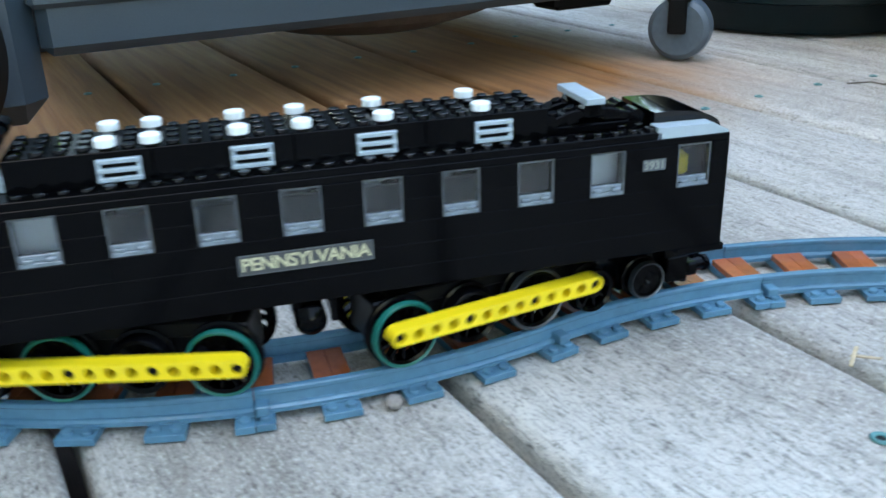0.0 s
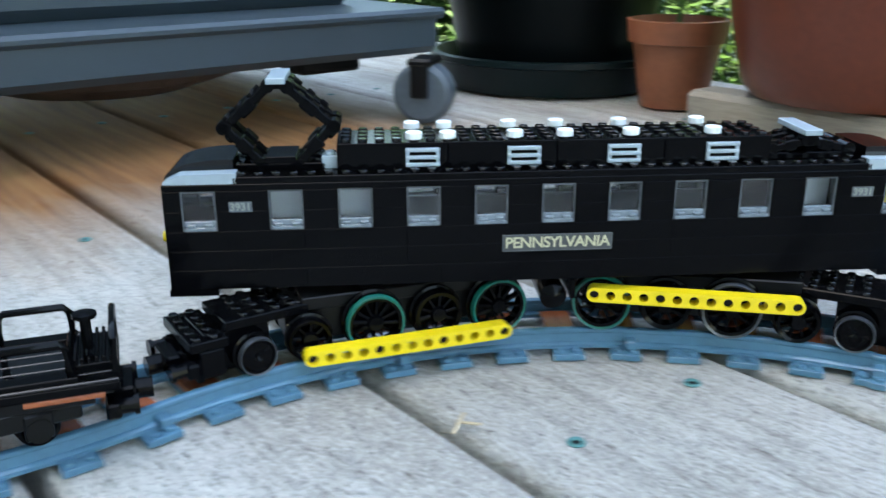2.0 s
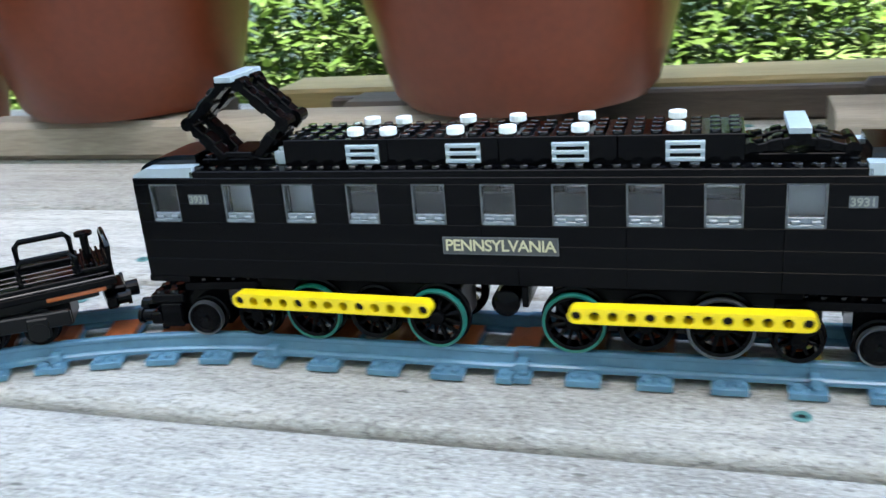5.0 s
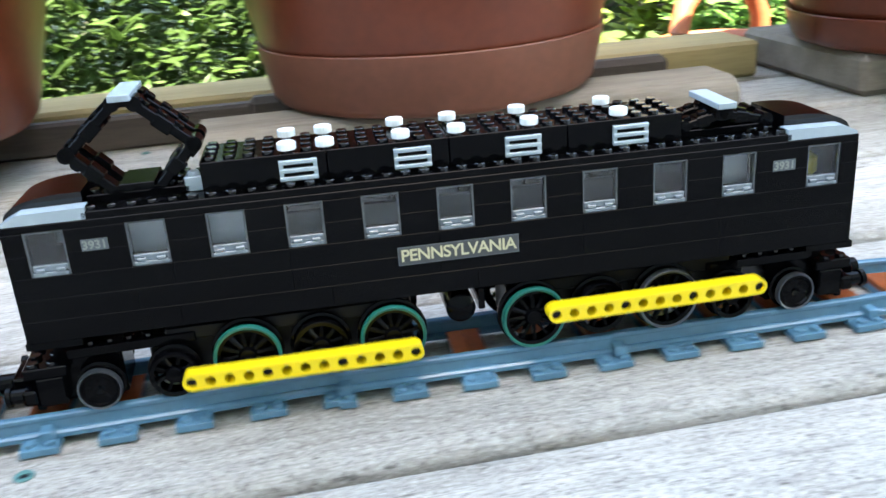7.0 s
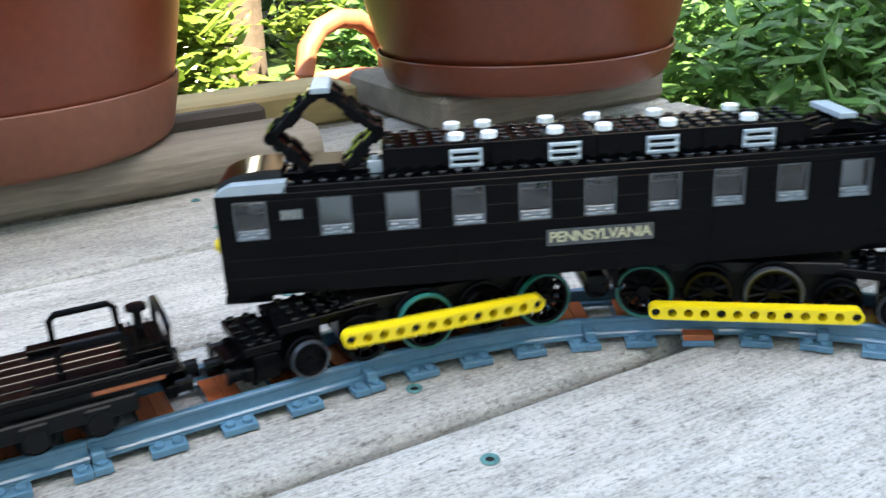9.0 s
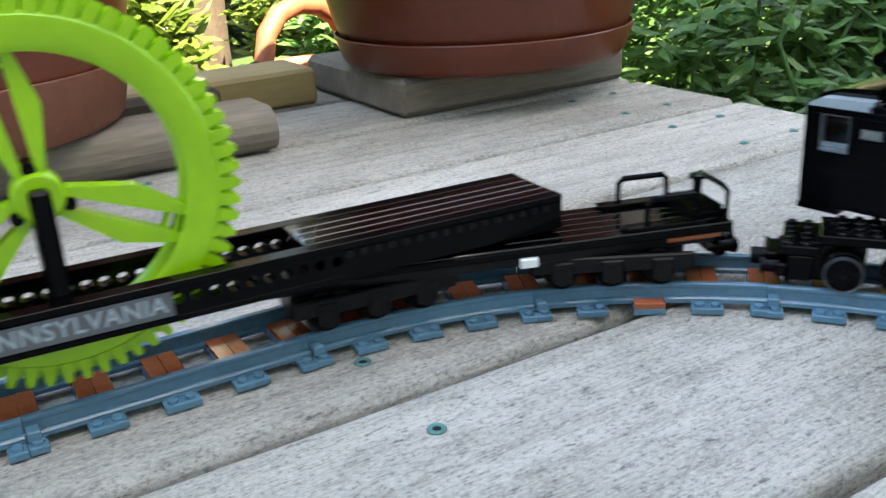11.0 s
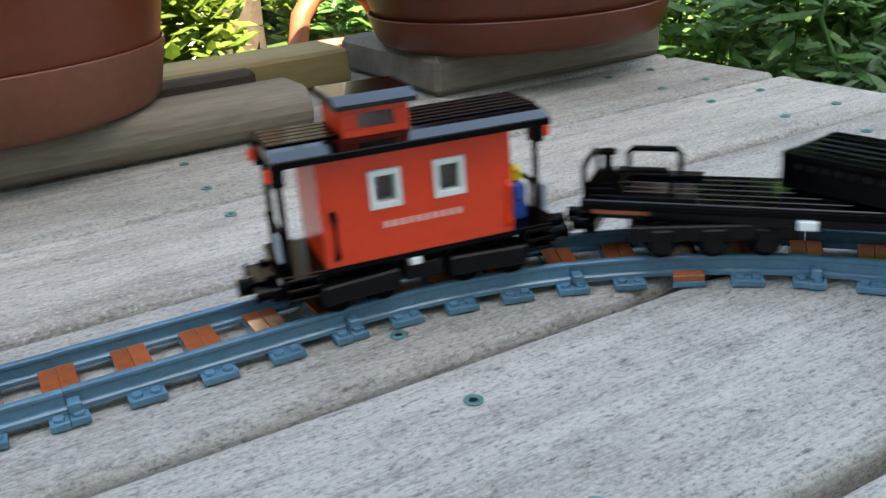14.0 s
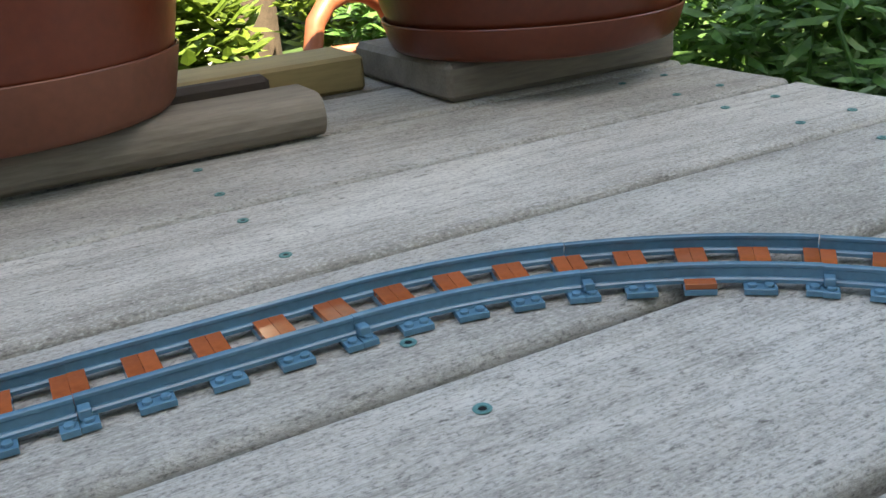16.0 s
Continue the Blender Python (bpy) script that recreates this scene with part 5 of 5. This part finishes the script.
    out = [(-0.0300, 0.0), (-0.0300, 0.0026), (-0.0215, 0.0048), (-0.0160, 0.0058), (0.0160, 0.0058), (0.0215, 0.0048), (0.0300, 0.0026), (0.0300, 0.0)]
    part("roof", Build().prism(out, -8.4 * U, 8.4 * U, Matrix.Translation((0, 0, z1)) @ Matrix.Rotation(radians(90), 4, "Z")), t, BLACK_GLOSS)
    for k in range(5):
        part("roof_rib", Build().box(-8.4 * U, 8.4 * U, -0.0132 + 0.0066 * k - 0.0026, -0.0132 + 0.0066 * k + 0.0026, z1 + 0.0058, z1 + 0.0070, 0.0004), t, BLACK)
    part("roof_edge", Build().box(-8.4 * U, 8.4 * U, -0.0306, -0.0295, z1 - 0.0010, z1 + 0.0024, 0.0003), t, BLACK)
    cz = z1 + 0.0052
    cw = Build().box(-4 * U, 0, -0.0198, 0.0198, cz, cz + 0.0040, 0.0003).box(-4 * U, 0, -0.0198, 0.0198, cz + 0.0108, cz + 0.0140, 0.0003)
    for a, c in ((-4, -3.1), (-0.9, 0)):
        cw.box(a * U, c * U, -0.0198, 0.0198, cz + 0.0040, cz + 0.0108)
    part("cupola", cw, t, RED)
    for sd in (-1, 1):
        part("cupola_window", Build().box(-3.1 * U, -0.9 * U, sd * 0.0186 - 0.0006, sd * 0.0186 + 0.0006, cz + 0.0040, cz + 0.0108), t, GLASS, label="clear cupola window")
    out = [(-0.0245, 0.0), (-0.0245, 0.0022), (-0.0150, 0.0050), (0.0150, 0.0050), (0.0245, 0.0022), (0.0245, 0.0)]
    part("cupola_roof", Build().prism(out, -4.4 * U, 0.4 * U, Matrix.Translation((0, 0, cz + 0.0140)) @ Matrix.Rotation(radians(90), 4, "Z") @ Matrix.Scale(-1, 4, (0, 1, 0))), t, BLACK_GLOSS)
    bars = Build()
    for k in range(10):
        bars.box(-0.0185 + 0.0041 * k, -0.0185 + 0.0041 * k + 0.0028, -0.0243, -0.0240, 6.35 * U, 6.75 * U)
    part("side_lettering", bars, t, STICKER_PINK, label="pale pink lettering bars")
    part("side_sticker", Build().box(-0.0200, 0.0225, -0.02418, -0.0239, 6.2 * U, 6.9 * U), t, RED)
    part("white_lamp", Build().box(-0.5 * U - 0.003, -0.5 * U + 0.003, -0.0245, -0.018, 3.62 * U, 4.08 * U, 0.0004), t, WHITE)
    bogies = []
    for _ in range(2):
        b = Build().box(-0.014, 0.014, -0.0120, 0.0120, 0.018, 0.0325, 0.0008)
        for sd in (-1, 1):
            b.box(-0.020, 0.020, sd * 0.0250 - 0.0022, sd * 0.0250 + 0.0022, 0.019, 0.029, 0.0010)
        bo = part("bogie", b, t, BLACK_DULL)
        bogies.append((bo, [wheelset("wheelset", 0.0084, bo, None, label="small black wheels") for _ in range(2)]))
    b = Build()
    b.slot = 0
    b.box(-0.004, 0.004, -0.0055, 0.0055, 0.0, 0.010, 0.001).box(-0.0035, 0.0035, -0.0065, 0.0065, 0.010, 0.0195, 0.0012)
    b.slot = 1
    b.lathe([(0.0022, 0.0195), (0.0038, 0.0205), (0.0038, 0.0262), (0.0018, 0.028)], 14)
    f = solid("toy_figure", b, "small blue and yellow plastic toy figure", "toy figure", BLUE, YELLOW)
    return t, bogies, f


LOCO, LOCO_PARTS = locomotive()
BOLSTER_A, BOGIES_A = span_bolster(1, "black flat wagon with handrails behind the locomotive")
BOLSTER_B, BOGIES_B = span_bolster(-1, "black flat wagon with handrails ahead of the caboose")
WELL = well_wagon()
GEAR = gear_wheel()
CABOOSE, BOGIES_C, FIGURE = caboose()


# ---------------------------------------------------------------- deck boards and screws
def deck():
    t = thing("deck", "weathered grey wooden deck of wide boards", "deck", "", pose(0, 0, 0), kind="structure")
    w, th, r = 0.1465, 0.036, 0.0075
    rnd = random.Random(3)
    sec = [(-w / 2, -th), (w / 2, -th)]
    for k in range(7):
        a = math.pi / 2 * k / 6
        sec.append((w / 2 - r + r * math.cos(a), -r + r * math.sin(a)))
    for k in range(5):
        u = 1 - 2 * (k + 1) / 6
        sec.append(((w / 2 - r) * u, -0.0004 * (1 - u * u)))
    for k in range(7):
        a = math.pi / 2 + math.pi / 2 * k / 6
        sec.append((-w / 2 + r + r * math.cos(a), -r + r * math.sin(a)))
    m = len(sec)
    variants = []
    for v_ in range(3):
        xs = [-3.2 + k * (1.775 + 3.2) / 24 for k in range(25)]
        vs, fs = [], []
        for i, xx in enumerate(xs):
            wob = rnd.uniform(-0.0006, 0.0006)
            for a, z in sec:
                vs.append((xx, a + wob, z - 0.00005))
        for i in range(24):
            fs += [(i * m + k, i * m + (k + 1) % m, (i + 1) * m + (k + 1) % m, (i + 1) * m + k) for k in range(m)]
        fs += [tuple(range(m))[::-1], tuple(24 * m + k for k in range(m))]
        variants.append(Build().add(vs, fs).mesh("board", DECK, smooth=True))
    hb = Build().lathe([(0.0030, 0.0), (0.0040, 0.0), (0.0043, 0.0006), (0.0038, 0.0011), (0.0022, 0.0009), (0.0019, 0.0003)], 18, closed=True)
    # black disc in the head: the socket's shade as colour
    hb.slot = 1
    hb.lathe([(0.0026, 0.0001), (0.0024, 0.0004)], 12)
    head = hb.mesh("screw", SCREW, RUBBER_AND_HOLE, smooth=True)
    for n in range(-12, 7):
        yc = GY + BW * (n + 0.5)
        bd = part("board", variants[n % 3], t, at=pose(rnd.uniform(-0.004, 0.004), yc, 0))
        if -4 <= n <= 5:
            for sx in (-0.43, -0.02, 0.39, 0.80, 1.209, 1.655, 1.716):
                if n < 1 and sx > 1.6:
                    continue
                for o in (-0.0425, 0.0395):
                    part("screw", head, bd, at=pose(sx + rnd.uniform(-0.004, 0.004), o + rnd.uniform(-0.0015, 0.0015), -0.0002))


deck()


# ---------------------------------------------------------------- what moves
HUB = -0.554          # the wheel's middle behind the locomotive's
CAB = HUB - 0.448     # the caboose's middle
PIVOT = 0.212        # from the wheel's middle to the flat wagons' middles


def motions():
    steps = [k / 10 for k in range(161)]
    fine = [k / 30 for k in range(481)]

    def key(ob, times_, fn):
        walk(ob, [(t, fn(travelled(t))) for t in times_])

    def spin(r, phase=0.0):
        return lambda s: Matrix.Rotation(s / r + phase, 4, "Y")

    body = lambda s: riding(s, 10 * U)
    key(LOCO, steps, body)
    for ex, tr, wheels, rods, po, pw in LOCO_PARTS:
        truck = lambda s, e=ex: body(s).inverted() @ riding(s + e * 10 * U, 6 * U)
        key(tr, steps, truck)
        grip, start = (0.01633, radians(98)) if ex > 0 else (0.01513, radians(1))
        for ws, off, zc in wheels:
            key(ws, steps, lambda s, o=off, z=zc, f=truck: f(s) @ Matrix.Translation((o, 0, z)) @ Matrix.Rotation(s / grip - start, 4, "Y"))
        for rd, sd in rods:
            ph = start if sd < 0 else start + math.pi / 2
            key(rd, steps, lambda s, p=ph, d=sd: Matrix.Translation((0.0090 * math.cos(p - s / grip), d * 0.0300, RAIL_TOP + 0.0146 + 0.0090 * math.sin(p - s / grip))))
        pony = lambda s, e=ex: body(s).inverted() @ riding(s + e * 20 * U, 2 * U) @ (Matrix.Identity(4) if e > 0 else Matrix.Rotation(math.pi, 4, "Z"))
        key(po, steps, pony)
        key(pw, fine, lambda s, e=ex: Matrix.Translation((0, 0, RAIL_TOP + 0.0092)) @ Matrix.Rotation(e * s / 0.0092, 4, "Y"))
    load = lambda s: riding(s + HUB, PIVOT)
    key(WELL, steps, lambda s: load(s) @ Matrix.Translation((0, 0, 0.0005)))
    key(GEAR, steps, lambda s: load(s) @ Matrix.Translation((0, 0, 0.1027)))
    for ob, bogies, o in ((BOLSTER_A, BOGIES_A, HUB + 0.206), (BOLSTER_B, BOGIES_B, HUB - 0.222)):
        wagon = lambda s, q=o: riding(s + q, 8.3 * U)
        key(ob, steps, wagon)
        for (bo, ws), e in zip(bogies, (-1, 1)):
            key(bo, steps, lambda s, q=o, d=e: riding(s + q, 8.3 * U).inverted() @ riding(s + q + d * 8.3 * U, 2.5 * U))
            for k, w in enumerate(ws):
                key(w, fine, lambda s, j=k: Matrix.Translation(((j - 1) * 0.0255, 0, RAIL_TOP + 0.0084)) @ Matrix.Rotation(s / 0.0084, 4, "Y"))
    cab = lambda s: riding(s + CAB, 4.5 * U)
    key(CABOOSE, steps, cab)
    key(FIGURE, steps, lambda s: cab(s) @ Matrix.Translation((7.2 * U, -0.006, 4.5 * U)))
    for (bo, ws), e in zip(BOGIES_C, (-1, 1)):
        key(bo, steps, lambda s, d=e: cab(s).inverted() @ riding(s + CAB + d * 4.5 * U, 1.5 * U))
        for k, w in enumerate(ws):
            key(w, fine, lambda s, j=k: Matrix.Translation(((j - 0.5) * 0.024, 0, RAIL_TOP + 0.0084)) @ Matrix.Rotation(s / 0.0084, 4, "Y"))


motions()
